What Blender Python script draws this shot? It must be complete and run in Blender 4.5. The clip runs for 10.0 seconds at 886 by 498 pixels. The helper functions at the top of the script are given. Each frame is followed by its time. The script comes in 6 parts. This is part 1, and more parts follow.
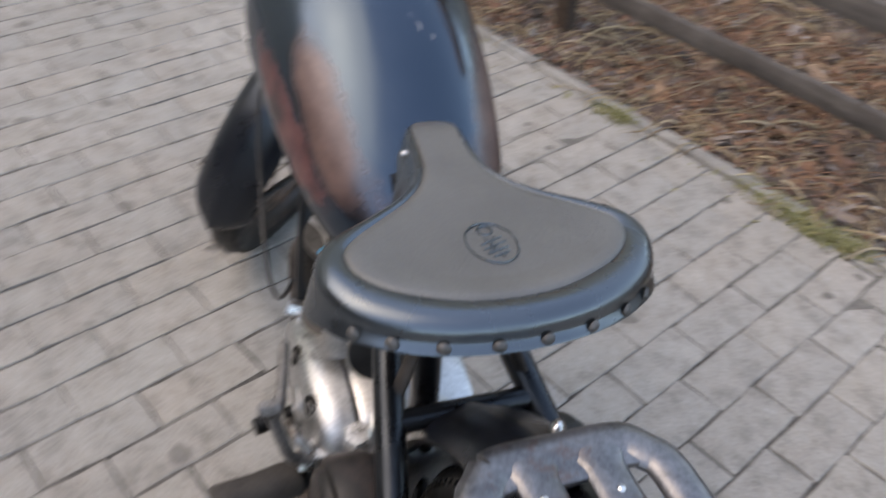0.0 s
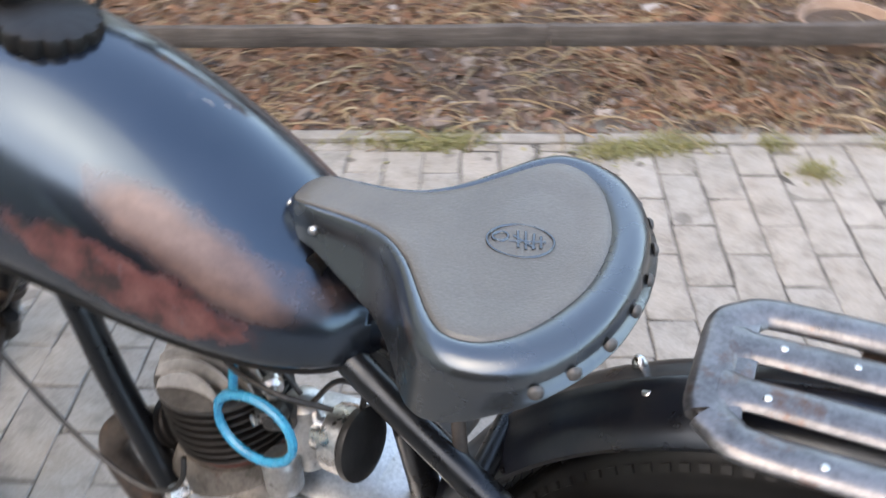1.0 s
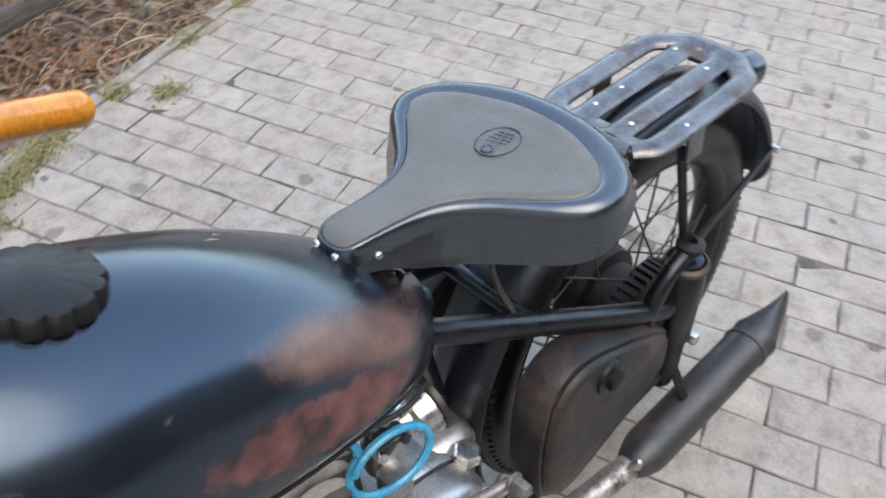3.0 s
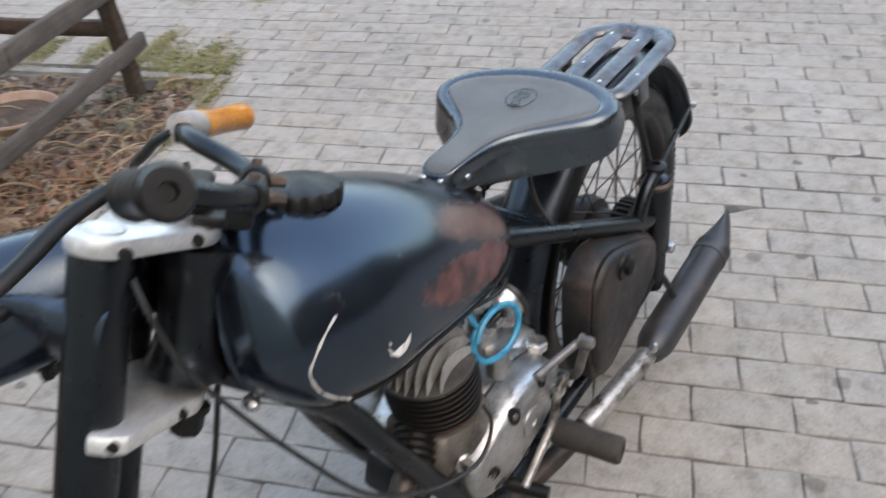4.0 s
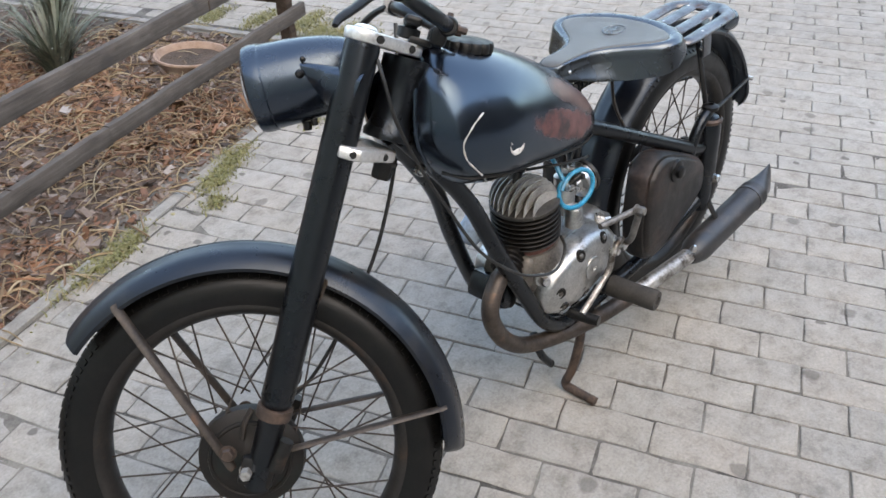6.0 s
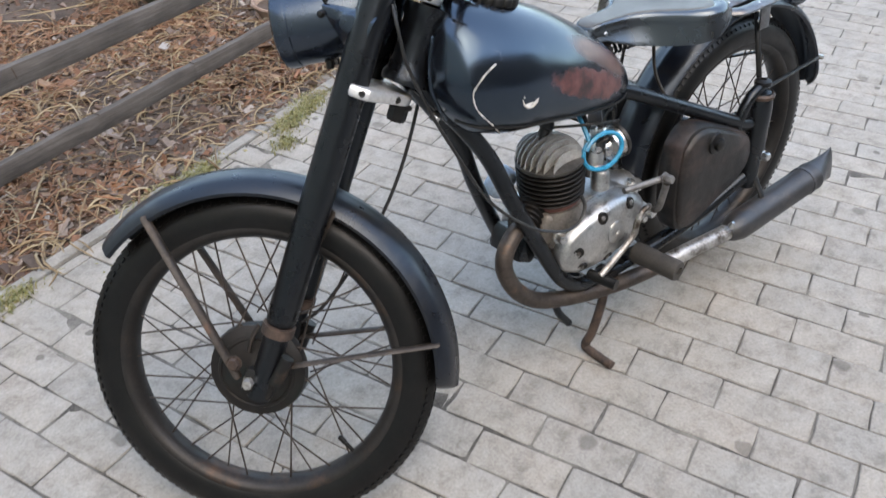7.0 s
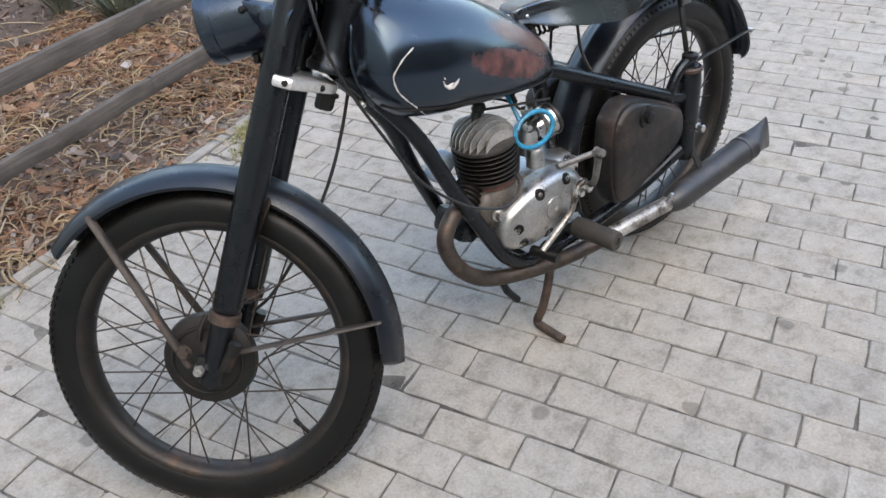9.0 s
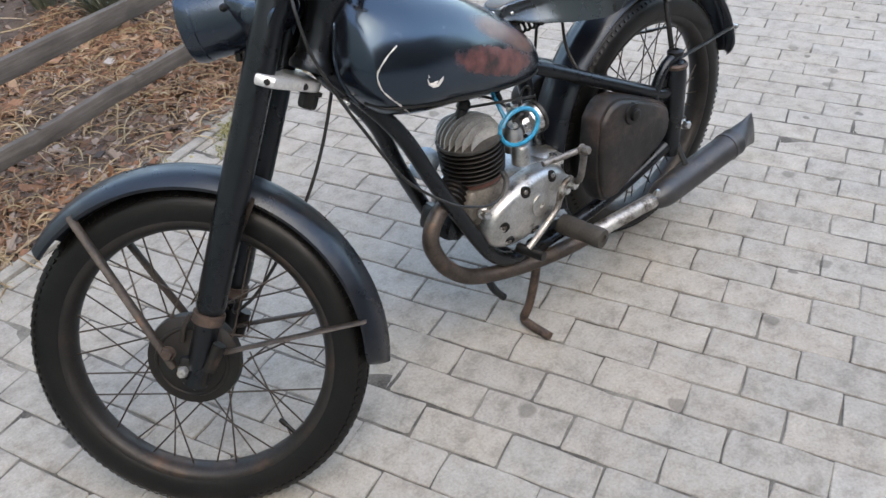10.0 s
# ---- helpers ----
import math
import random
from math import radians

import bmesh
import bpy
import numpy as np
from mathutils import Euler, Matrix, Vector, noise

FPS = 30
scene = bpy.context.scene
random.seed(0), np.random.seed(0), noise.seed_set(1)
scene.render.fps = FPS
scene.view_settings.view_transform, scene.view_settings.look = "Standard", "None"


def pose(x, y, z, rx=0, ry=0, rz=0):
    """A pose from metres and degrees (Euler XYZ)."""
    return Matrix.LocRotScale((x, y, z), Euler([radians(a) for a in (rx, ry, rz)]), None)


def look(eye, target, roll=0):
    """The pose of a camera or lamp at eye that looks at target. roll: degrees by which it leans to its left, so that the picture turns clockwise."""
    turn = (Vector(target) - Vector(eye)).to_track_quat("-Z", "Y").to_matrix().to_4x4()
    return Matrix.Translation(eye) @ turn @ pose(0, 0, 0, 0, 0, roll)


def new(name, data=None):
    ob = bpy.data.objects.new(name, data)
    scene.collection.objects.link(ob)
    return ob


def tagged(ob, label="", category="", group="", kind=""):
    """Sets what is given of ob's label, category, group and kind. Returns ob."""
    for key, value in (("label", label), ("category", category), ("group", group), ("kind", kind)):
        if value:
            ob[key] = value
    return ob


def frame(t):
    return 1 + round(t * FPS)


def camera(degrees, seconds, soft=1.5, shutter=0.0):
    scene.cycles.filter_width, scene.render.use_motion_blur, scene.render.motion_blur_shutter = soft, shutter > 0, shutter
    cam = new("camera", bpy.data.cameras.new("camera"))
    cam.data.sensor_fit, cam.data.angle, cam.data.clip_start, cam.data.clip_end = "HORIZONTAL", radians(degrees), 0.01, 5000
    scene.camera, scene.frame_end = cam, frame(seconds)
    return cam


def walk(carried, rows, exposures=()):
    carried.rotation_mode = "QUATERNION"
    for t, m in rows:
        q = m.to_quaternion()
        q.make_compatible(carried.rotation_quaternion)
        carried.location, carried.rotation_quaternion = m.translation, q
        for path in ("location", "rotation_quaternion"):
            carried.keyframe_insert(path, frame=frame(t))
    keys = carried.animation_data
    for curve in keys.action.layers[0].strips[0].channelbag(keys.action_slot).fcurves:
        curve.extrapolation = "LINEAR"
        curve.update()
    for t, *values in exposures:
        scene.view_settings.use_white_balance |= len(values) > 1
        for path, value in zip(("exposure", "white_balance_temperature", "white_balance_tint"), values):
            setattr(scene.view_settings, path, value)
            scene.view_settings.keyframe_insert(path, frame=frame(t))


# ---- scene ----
EXPOSURES = [(0, 2.25, 9600, 14), (0.5, 2.68, 9500, 13), (1.0, 2.85, 9500, 13), (2.7, 2.72, 9300, 11), (4.0, 2.35, 9300, 10), (5.5, 2.5, 9200, 9), (7.0, 2.65, 9000, 9), (10, 2.6, 9100, 9)]
cam = camera(57.09, 10.0, 1.5, 0.4)
walk(cam, [
    (0, look((0.1390, -0.2350, 1.1820), (-1.2260, 0.4120, -0.1280), 5.00)),
    (0.2, look((0.0770, -0.2790, 1.1590), (-1.1610, 0.6590, -0.1010), 5.80)),
    (0.4, look((0.0230, -0.3450, 1.1740), (-0.9640, 0.7700, -0.1600), 2.60)),
    (0.5, look((0.0040, -0.3810, 1.1740), (-0.9360, 0.7770, -0.1600), 2.10)),
    (0.8, look((-0.0980, -0.4380, 1.1640), (-0.8070, 0.8980, -0.1430), 1.00)),
    (1, look((-0.1660, -0.4510, 1.1530), (-0.7520, 0.9720, -0.1250), -1.90)),
    (1.2, look((-0.2510, -0.4470, 1.1550), (-0.5040, 0.9860, -0.2190), -3.20)),
    (1.5, look((-0.3370, -0.4650, 1.1610), (-0.2540, 0.9970, -0.2000), 0.90)),
    (2, look((-0.5150, -0.5000, 1.1980), (-0.0380, 0.8880, -0.1610), 0.00)),
    (2.5, look((-0.6610, -0.4220, 1.2000), (0.1120, 0.7630, -0.2140), 0.70)),
    (2.7, look((-0.7180, -0.3890, 1.2160), (0.1780, 0.6800, -0.2180), 2.00)),
    (3.8, look((-1.1749, -0.4135, 1.3454), (-0.5108, -0.0165, 0.7120), -2.28)),
    (4, look((-1.2487, -0.4682, 1.3206), (-0.5918, -0.0290, 0.7077), -4.86)),
    (4.2, look((-1.3000, -0.4996, 1.3469), (-0.6821, -0.0168, 0.7264), -6.40)),
    (4.5, look((-1.3989, -0.5458, 1.3662), (-0.7704, -0.0300, 0.7841), -6.20)),
    (5, look((-1.5995, -0.6140, 1.3696), (-0.9362, -0.1323, 0.7968), -6.25)),
    (5.5, look((-1.7320, -0.6949, 1.3627), (-1.0719, -0.2035, 0.7945), -0.36)),
    (5.7, look((-1.7585, -0.7195, 1.3545), (-1.1111, -0.2133, 0.7847), -0.58)),
    (6.8, look((-1.7024, -0.8612, 1.3628), (-1.1530, -0.2734, 0.7690), -1.10)),
    (7, look((-1.6874, -0.9158, 1.3534), (-1.1667, -0.3127, 0.7492), -1.17)),
    (7.5, look((-1.6737, -0.9883, 1.3445), (-1.1809, -0.3659, 0.7364), -2.97)),
    (8, look((-1.6710, -1.0193, 1.3494), (-1.1527, -0.4068, 0.7526), -3.85)),
    (8.5, look((-1.6704, -1.0391, 1.3431), (-1.1331, -0.4366, 0.7530), -3.98)),
    (9, look((-1.6641, -1.0444, 1.3389), (-1.1334, -0.4408, 0.7439), -4.53)),
    (9.5, look((-1.6558, -1.0566, 1.3350), (-1.1310, -0.4476, 0.7403), -5.43)),
    (10, look((-1.6529, -1.0426, 1.3413), (-1.1155, -0.4513, 0.7401), -4.24)),
], EXPOSURES)

# ---- world, sun, exposure ----
world = bpy.data.worlds.new("sky")
scene.world = world
world.use_nodes = True
wn = world.node_tree.nodes
sky = wn.new("ShaderNodeTexSky")
sky.sky_type = 'NISHITA'
sky.sun_disc = False
sky.sun_elevation = radians(60)
sky.sun_rotation = radians(200)
sky.air_density, sky.dust_density, sky.ozone_density = 1.0, 0.6, 3.0
wn["Background"].inputs["Strength"].default_value = 0.15
world.node_tree.links.new(sky.outputs["Color"], wn["Background"].inputs["Color"])
# a veiled sun: soft warm light from a wide part of the sky
sun_data = bpy.data.lights.new("sun", 'SUN')
sun_data.energy, sun_data.angle, sun_data.color = 0.30, radians(60), (1.0, 0.86, 0.70)
sun = new("sun", sun_data)
sun.matrix_world = look((-1.0, -2.75, 4.4), (0, 0, 0))

# ---- materials ----
def nodes_of(name):
    m = bpy.data.materials.new(name)
    m.use_nodes = True
    t = m.node_tree
    return m, t, t.nodes["Principled BSDF"]


def noise_node(t, scale, detail=4.0, rough=0.6, coords="Object", stretch=None, distortion=0.0):
    tc = t.nodes.new("ShaderNodeTexCoord")
    n = t.nodes.new("ShaderNodeTexNoise")
    n.inputs["Scale"].default_value = scale
    n.inputs["Detail"].default_value = detail
    n.inputs["Roughness"].default_value = rough
    n.inputs["Distortion"].default_value = distortion
    if stretch:
        mp = t.nodes.new("ShaderNodeMapping")
        mp.inputs["Scale"].default_value = stretch
        t.links.new(tc.outputs[coords], mp.inputs["Vector"])
        t.links.new(mp.outputs["Vector"], n.inputs["Vector"])
    else:
        t.links.new(tc.outputs[coords], n.inputs["Vector"])
    return n.outputs["Fac"]


def ramp(t, fac, stops):
    r = t.nodes.new("ShaderNodeValToRGB")
    els = r.color_ramp.elements
    while len(els) < len(stops):
        els.new(0.5)
    for e, (p, c) in zip(els, stops):
        e.position = p
        e.color = (*c, 1) if len(c) == 3 else c
    t.links.new(fac, r.inputs["Fac"])
    return r.outputs["Color"]


def mix(t, fac, a, b, mode='MIX'):
    m = t.nodes.new("ShaderNodeMix")
    m.data_type, m.blend_type = 'RGBA', mode
    for sock, v in ((m.inputs[0], fac), (m.inputs[6], a), (m.inputs[7], b)):
        if isinstance(v, (int, float)):
            sock.default_value = v
        elif isinstance(v, tuple):
            sock.default_value = (*v, 1)
        else:
            t.links.new(v, sock)
    return m.outputs[2]


def bump(t, bsdf, height, strength=0.3, distance=0.002):
    b = t.nodes.new("ShaderNodeBump")
    b.inputs["Strength"].default_value = strength
    b.inputs["Distance"].default_value = distance
    t.links.new(height, b.inputs["Height"])
    t.links.new(b.outputs["Normal"], bsdf.inputs["Normal"])


def surface(name, dark, light, scale=20.0, rough=(0.4, 0.6), metal=0.0, fine=200.0, relief=0.2, depth=0.001, stops=(0.35, 0.65), spec=0.5,
            wear=None, wear_at=(0.6, 0.7), wear_scale=9.0, coat=0.0, tint=(1, 1, 1), ior=1.5):
    """A surface whose colour, gloss and relief vary at two scales; wear: a colour that shows through in patches; tint:
    a colour put into its reflections, blue for the sky.
    """
    m, t, p = nodes_of(name)
    big = noise_node(t, scale, 6)
    col = ramp(t, big, [(stops[0], dark), (stops[1], light)])
    small = noise_node(t, fine, 3)
    col = mix(t, 0.25, col, ramp(t, small, [(0.3, tuple(0.5 * c for c in dark)), (0.7, tuple(min(1, 1.3 * c) for c in light))]))
    if wear:
        mask = ramp(t, noise_node(t, wear_scale, 8, 0.7), [(wear_at[0], (0, 0, 0)), (wear_at[1], (1, 1, 1))])
        col = mix(t, mask, col, wear)
    t.links.new(col, p.inputs["Base Color"])
    r = ramp(t, noise_node(t, scale * 1.7, 5), [(0.3, (rough[0],) * 3), (0.7, (rough[1],) * 3)])
    t.links.new(r, p.inputs["Roughness"])
    p.inputs["Metallic"].default_value = metal
    p.inputs["Specular IOR Level"].default_value = spec
    p.inputs["IOR"].default_value = ior
    p.inputs["Specular Tint"].default_value = (*tint, 1)
    p.inputs["Coat Weight"].default_value = coat
    p.inputs["Coat Tint"].default_value = (*tint, 1)
    p.inputs["Coat Roughness"].default_value = rough[0] * 0.8
    if relief:
        bump(t, p, small, relief, depth)
    return m


SKY_TINT = (0.86, 0.94, 1.0)   # tint that puts the sky's blue into the reflections
black_paint = surface("black_paint", (0.003, 0.004, 0.007), (0.007, 0.008, 0.013), 14, (0.18, 0.32), relief=0.06, depth=0.0006, spec=0.5,
                      wear=(0.04, 0.028, 0.022), wear_at=(0.64, 0.74), wear_scale=11, tint=(0.64, 0.82, 1.0), ior=1.85)
frame_paint = surface("frame_paint", (0.002, 0.0022, 0.0026), (0.005, 0.005, 0.0056), 18, (0.22, 0.40), relief=0.15, depth=0.0006, spec=0.5,
                      wear=(0.035, 0.020, 0.014), wear_at=(0.66, 0.78), wear_scale=16, tint=(0.78, 0.89, 1.0))
dull_black = surface("dull_black", (0.0025, 0.0025, 0.0028), (0.0080, 0.0076, 0.0072), 20, (0.32, 0.55), spec=0.35, relief=0.3, depth=0.0008,
                     wear=(0.05, 0.032, 0.022), wear_at=(0.6, 0.72), wear_scale=14)
rubber = surface("rubber", (0.0025, 0.0025, 0.0028), (0.0065, 0.0063, 0.006), 25, (0.30, 0.46), spec=0.3, relief=0.2, depth=0.0008,
                 wear=(0.018, 0.017, 0.016), wear_at=(0.60, 0.82), wear_scale=7)
aluminium = surface("aluminium", (0.38, 0.38, 0.37), (0.64, 0.64, 0.63), 14, (0.32, 0.52), 1.0, relief=0.12, depth=0.0008,
                    wear=(0.09, 0.08, 0.07), wear_at=(0.57, 0.68), wear_scale=22)
bright_alloy = surface("bright_alloy", (0.6, 0.6, 0.59), (0.82, 0.82, 0.81), 30, (0.3, 0.5), 0.7, relief=0.15, depth=0.0005)
steel = surface("steel", (0.45, 0.45, 0.45), (0.75, 0.74, 0.72), 40, (0.2, 0.4), 1.0, relief=0.1)
rusty_steel = surface("rusty_steel", (0.04, 0.03, 0.026), (0.12, 0.08, 0.062), 26, (0.5, 0.75), 0.4, relief=0.4, depth=0.001,
                      wear=(0.025, 0.02, 0.02), wear_at=(0.5, 0.65), wear_scale=12)
rim_steel = surface("rim_steel", (0.011, 0.0105, 0.0105), (0.028, 0.025, 0.0235), 14, (0.34, 0.55), 0.4, relief=0.25,
                    wear=(0.075, 0.042, 0.027), wear_at=(0.56, 0.72), wear_scale=8)
spoke_steel = surface("spoke_steel", (0.03, 0.026, 0.024), (0.09, 0.07, 0.06), 40, (0.4, 0.6), 0.6, relief=0)
# dusty grey seat top; some of the sky's sheen is put into its colour
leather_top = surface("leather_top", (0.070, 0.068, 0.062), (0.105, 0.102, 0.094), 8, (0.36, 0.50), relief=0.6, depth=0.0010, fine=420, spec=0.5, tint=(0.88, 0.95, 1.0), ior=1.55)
# grey lighter than the skirt: the rivets' highlight is put into the colour
saddle_rivet = surface("saddle_rivet", (0.03, 0.029, 0.028), (0.07, 0.068, 0.065), 30, (0.4, 0.55), relief=0)
# near-black leather; the tint paints sky blue into the rim's sheen
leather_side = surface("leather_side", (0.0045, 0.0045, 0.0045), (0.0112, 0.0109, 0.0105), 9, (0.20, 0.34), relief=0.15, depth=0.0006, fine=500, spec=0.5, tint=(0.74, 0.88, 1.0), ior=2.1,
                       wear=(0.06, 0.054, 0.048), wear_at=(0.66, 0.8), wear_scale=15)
# fins coloured brighter than their head, against the shade of the tank
silver_fins = surface("silver_fins", (0.30, 0.29, 0.275), (0.52, 0.51, 0.49), 30, (0.4, 0.6), 0.5, relief=0.3)
cylinder_black = surface("cylinder_black", (0.0040, 0.0040, 0.0040), (0.0140, 0.0120, 0.0110), 30, (0.4, 0.6), spec=0.25, relief=0.2)
red_gasket = surface("red_gasket", (0.07, 0.026, 0.021), (0.15, 0.062, 0.050), 30, (0.5, 0.7))
blue_hose = surface("blue_hose", (0.0, 0.16, 0.30), (0.01, 0.27, 0.44), 30, (0.2, 0.35), relief=0)
amber_grip = surface("amber_grip", (0.46, 0.15, 0.015), (0.66, 0.26, 0.03), 25, (0.12, 0.22), relief=0.05)
grey_sleeve = surface("grey_sleeve", (0.20, 0.19, 0.18), (0.36, 0.34, 0.32), 30, (0.4, 0.6))
glass_grey = surface("lamp_glass", (0.5, 0.5, 0.5), (0.65, 0.65, 0.65), 30, (0.05, 0.1), relief=0)
tail_glass = surface("tail_glass", (0.05, 0.006, 0.006), (0.09, 0.012, 0.010), 30, (0.08, 0.15), relief=0)
cable_black = surface("cable_black", (0.008, 0.008, 0.008), (0.02, 0.02, 0.02), 40, (0.35, 0.5), relief=0)
# alloy with the sky's reflection put into its pale blue colour
sky_blue_alloy = surface("sky_blue_alloy", (0.30, 0.40, 0.52), (0.55, 0.66, 0.76), 25, (0.6, 0.8))
rack_paint = surface("rack_paint", (0.08, 0.08, 0.083), (0.21, 0.21, 0.215), 22, (0.26, 0.42), 0.8, relief=0.3, depth=0.001,
                     wear=(0.13, 0.062, 0.038), wear_at=(0.53, 0.66), wear_scale=17, tint=SKY_TINT)
scratch_white = surface("scratch_white", (0.35, 0.34, 0.32), (0.6, 0.58, 0.55), 60, (0.4, 0.6), relief=0)
worn_metal = surface("worn_metal", (0.20, 0.19, 0.18), (0.55, 0.54, 0.52), 26, (0.35, 0.55), 0.8, relief=0.3, depth=0.001,
                     wear=(0.07, 0.055, 0.045), wear_at=(0.50, 0.62), wear_scale=24)
pipe_steel = surface("pipe_steel", (0.035, 0.029, 0.026), (0.095, 0.076, 0.065), 24, (0.4, 0.6), 0.6, relief=0.35, depth=0.001,
                     wear=(0.16, 0.085, 0.05), wear_at=(0.58, 0.72), wear_scale=12)
muffler_paint = surface("muffler_paint", (0.010, 0.0095, 0.0095), (0.030, 0.027, 0.026), 16, (0.36, 0.55), relief=0.25, depth=0.0008, spec=0.7, tint=(0.8, 0.9, 1.0),
                        wear=(0.07, 0.055, 0.048), wear_at=(0.52, 0.70), wear_scale=14)
stay_steel = surface("stay_steel", (0.02, 0.018, 0.017), (0.065, 0.052, 0.044), 26, (0.4, 0.6), 0.4, relief=0.3, depth=0.001,
                     wear=(0.11, 0.06, 0.04), wear_at=(0.60, 0.72), wear_scale=14)
guard_paint = surface("guard_paint", (0.003, 0.0035, 0.006), (0.007, 0.008, 0.011), 14, (0.24, 0.42), relief=0.1, depth=0.0006, spec=0.5,
                      wear=(0.022, 0.019, 0.017), wear_at=(0.52, 0.72), wear_scale=7, tint=(0.76, 0.88, 1.0), ior=1.52)
rusty_hub = surface("rusty_hub", (0.006, 0.0054, 0.0052), (0.017, 0.0135, 0.012), 22, (0.42, 0.62), 0.3, relief=0.4, depth=0.001,
                    wear=(0.008, 0.013, 0.012), wear_at=(0.5, 0.66), wear_scale=14)
box_paint = surface("box_paint", (0.004, 0.0038, 0.0038), (0.013, 0.0115, 0.011), 12, (0.34, 0.62), relief=0.5, depth=0.0014, spec=0.45,
                    wear=(0.050, 0.034, 0.030), wear_at=(0.50, 0.68), wear_scale=13)
grimy_alloy = surface("grimy_alloy", (0.05, 0.045, 0.04), (0.20, 0.18, 0.16), 22, (0.4, 0.65), 0.6, relief=0.4, depth=0.0012,
                      wear=(0.09, 0.045, 0.034), wear_at=(0.60, 0.70), wear_scale=26)
# same alloy as the fins, darker: the shade in their gaps is painted
head_casting = surface("head_casting", (0.04, 0.038, 0.036), (0.10, 0.095, 0.09), 30, (0.5, 0.7), 0.6, relief=0.3)
kick_steel = surface("kick_steel", (0.11, 0.105, 0.10), (0.26, 0.25, 0.24), 30, (0.4, 0.6), 0.7, relief=0.3, depth=0.0008,
                     wear=(0.06, 0.045, 0.036), wear_at=(0.56, 0.68), wear_scale=26)
old_rubber = surface("old_rubber", (0.022, 0.020, 0.018), (0.050, 0.045, 0.040), 18, (0.6, 0.8), spec=0.3, relief=0.3, depth=0.0008,
                     wear=(0.085, 0.06, 0.045), wear_at=(0.58, 0.72), wear_scale=12)



def tank_material():
    """Old black paint, rubbed through to red primer low on the rear flanks, with a bare pale rim round it whose tan
    also holds some painted reflection.
    """
    m, t, p = nodes_of("tank_paint")
    tc = t.nodes.new("ShaderNodeTexCoord")
    sep = t.nodes.new("ShaderNodeSeparateXYZ")
    t.links.new(tc.outputs["Object"], sep.inputs[0])

    def math_node(op, a, b=0.0):
        n = t.nodes.new("ShaderNodeMath")
        n.operation = op
        for sock, v in zip(n.inputs, (a, b)):
            if isinstance(v, (int, float)):
                sock.default_value = v
            else:
                t.links.new(v, sock)
        return n.outputs[0]

    def patch_of(x0, z0, slope, a, b, swing, scale):
        """A worn patch: an oval lying along a line that falls to the rear, with a ragged edge."""
        warp = math_node('MULTIPLY', math_node('SUBTRACT', noise_node(t, scale, 7, 0.65), 0.5), swing)
        dx = math_node('DIVIDE', math_node('SUBTRACT', sep.outputs[0], x0), a)
        level = math_node('ADD', math_node('SUBTRACT', sep.outputs[2], z0), math_node('MULTIPLY', math_node('SUBTRACT', sep.outputs[0], x0), slope))
        dz = math_node('DIVIDE', level, b)
        return math_node('ADD', math_node('SQRT', math_node('ADD', math_node('MULTIPLY', dx, dx), math_node('MULTIPLY', dz, dz))), warp)

    core = ramp(t, patch_of(-0.615, 0.702, 0.36, 0.125, 0.037, 1.6, 17), [(0.66, (1, 1, 1)), (0.92, (0, 0, 0))])
    # bare tan rim, with some of the shoulder's pale reflection put into its colour
    brow = ramp(t, patch_of(-0.548, 0.725, 0.56, 0.110, 0.028, 1.1, 12), [(0.55, (1, 1, 1)), (1.0, (0, 0, 0))])
    black = ramp(t, noise_node(t, 13, 6), [(0.35, (0.003, 0.0035, 0.005)), (0.7, (0.007, 0.008, 0.011))])
    red = ramp(t, noise_node(t, 26, 8, 0.65), [(0.38, (0.016, 0.008, 0.008)), (0.50, (0.085, 0.027, 0.025)), (0.68, (0.14, 0.060, 0.053))])
    tan = ramp(t, noise_node(t, 30, 6), [(0.35, (0.06, 0.032, 0.027)), (0.7, (0.14, 0.085, 0.07))])
    col = mix(t, brow, black, tan)
    col = mix(t, core, col, red)
    patch = mix(t, 1.0, core, brow, 'LIGHTEN')
    chips = ramp(t, noise_node(t, 42, 8, 0.75), [(0.71, (0, 0, 0)), (0.75, (1, 1, 1))])
    col = mix(t, chips, col, (0.15, 0.13, 0.12))
    scuff = ramp(t, noise_node(t, 15, 9, 0.8, distortion=0.6), [(0.60, (0, 0, 0)), (0.70, (0.6, 0.6, 0.6))])
    col = mix(t, scuff, col, (0.10, 0.10, 0.11))
    t.links.new(col, p.inputs["Base Color"])
    r = ramp(t, noise_node(t, 20, 6), [(0.3, (0.15,) * 3), (0.72, (0.27,) * 3)])
    t.links.new(mix(t, patch, r, (0.38, 0.38, 0.38)), p.inputs["Roughness"])
    p.inputs["Specular IOR Level"].default_value = 0.5
    p.inputs["IOR"].default_value = 1.85
    # sky blue is put into the black paint's specular colour, not into the worn patches
    t.links.new(mix(t, patch, (0.54, 0.77, 1.0), (0.55, 0.55, 0.58)), p.inputs["Specular Tint"])
    bump(t, p, noise_node(t, 60, 5), 0.05, 0.001)
    return m


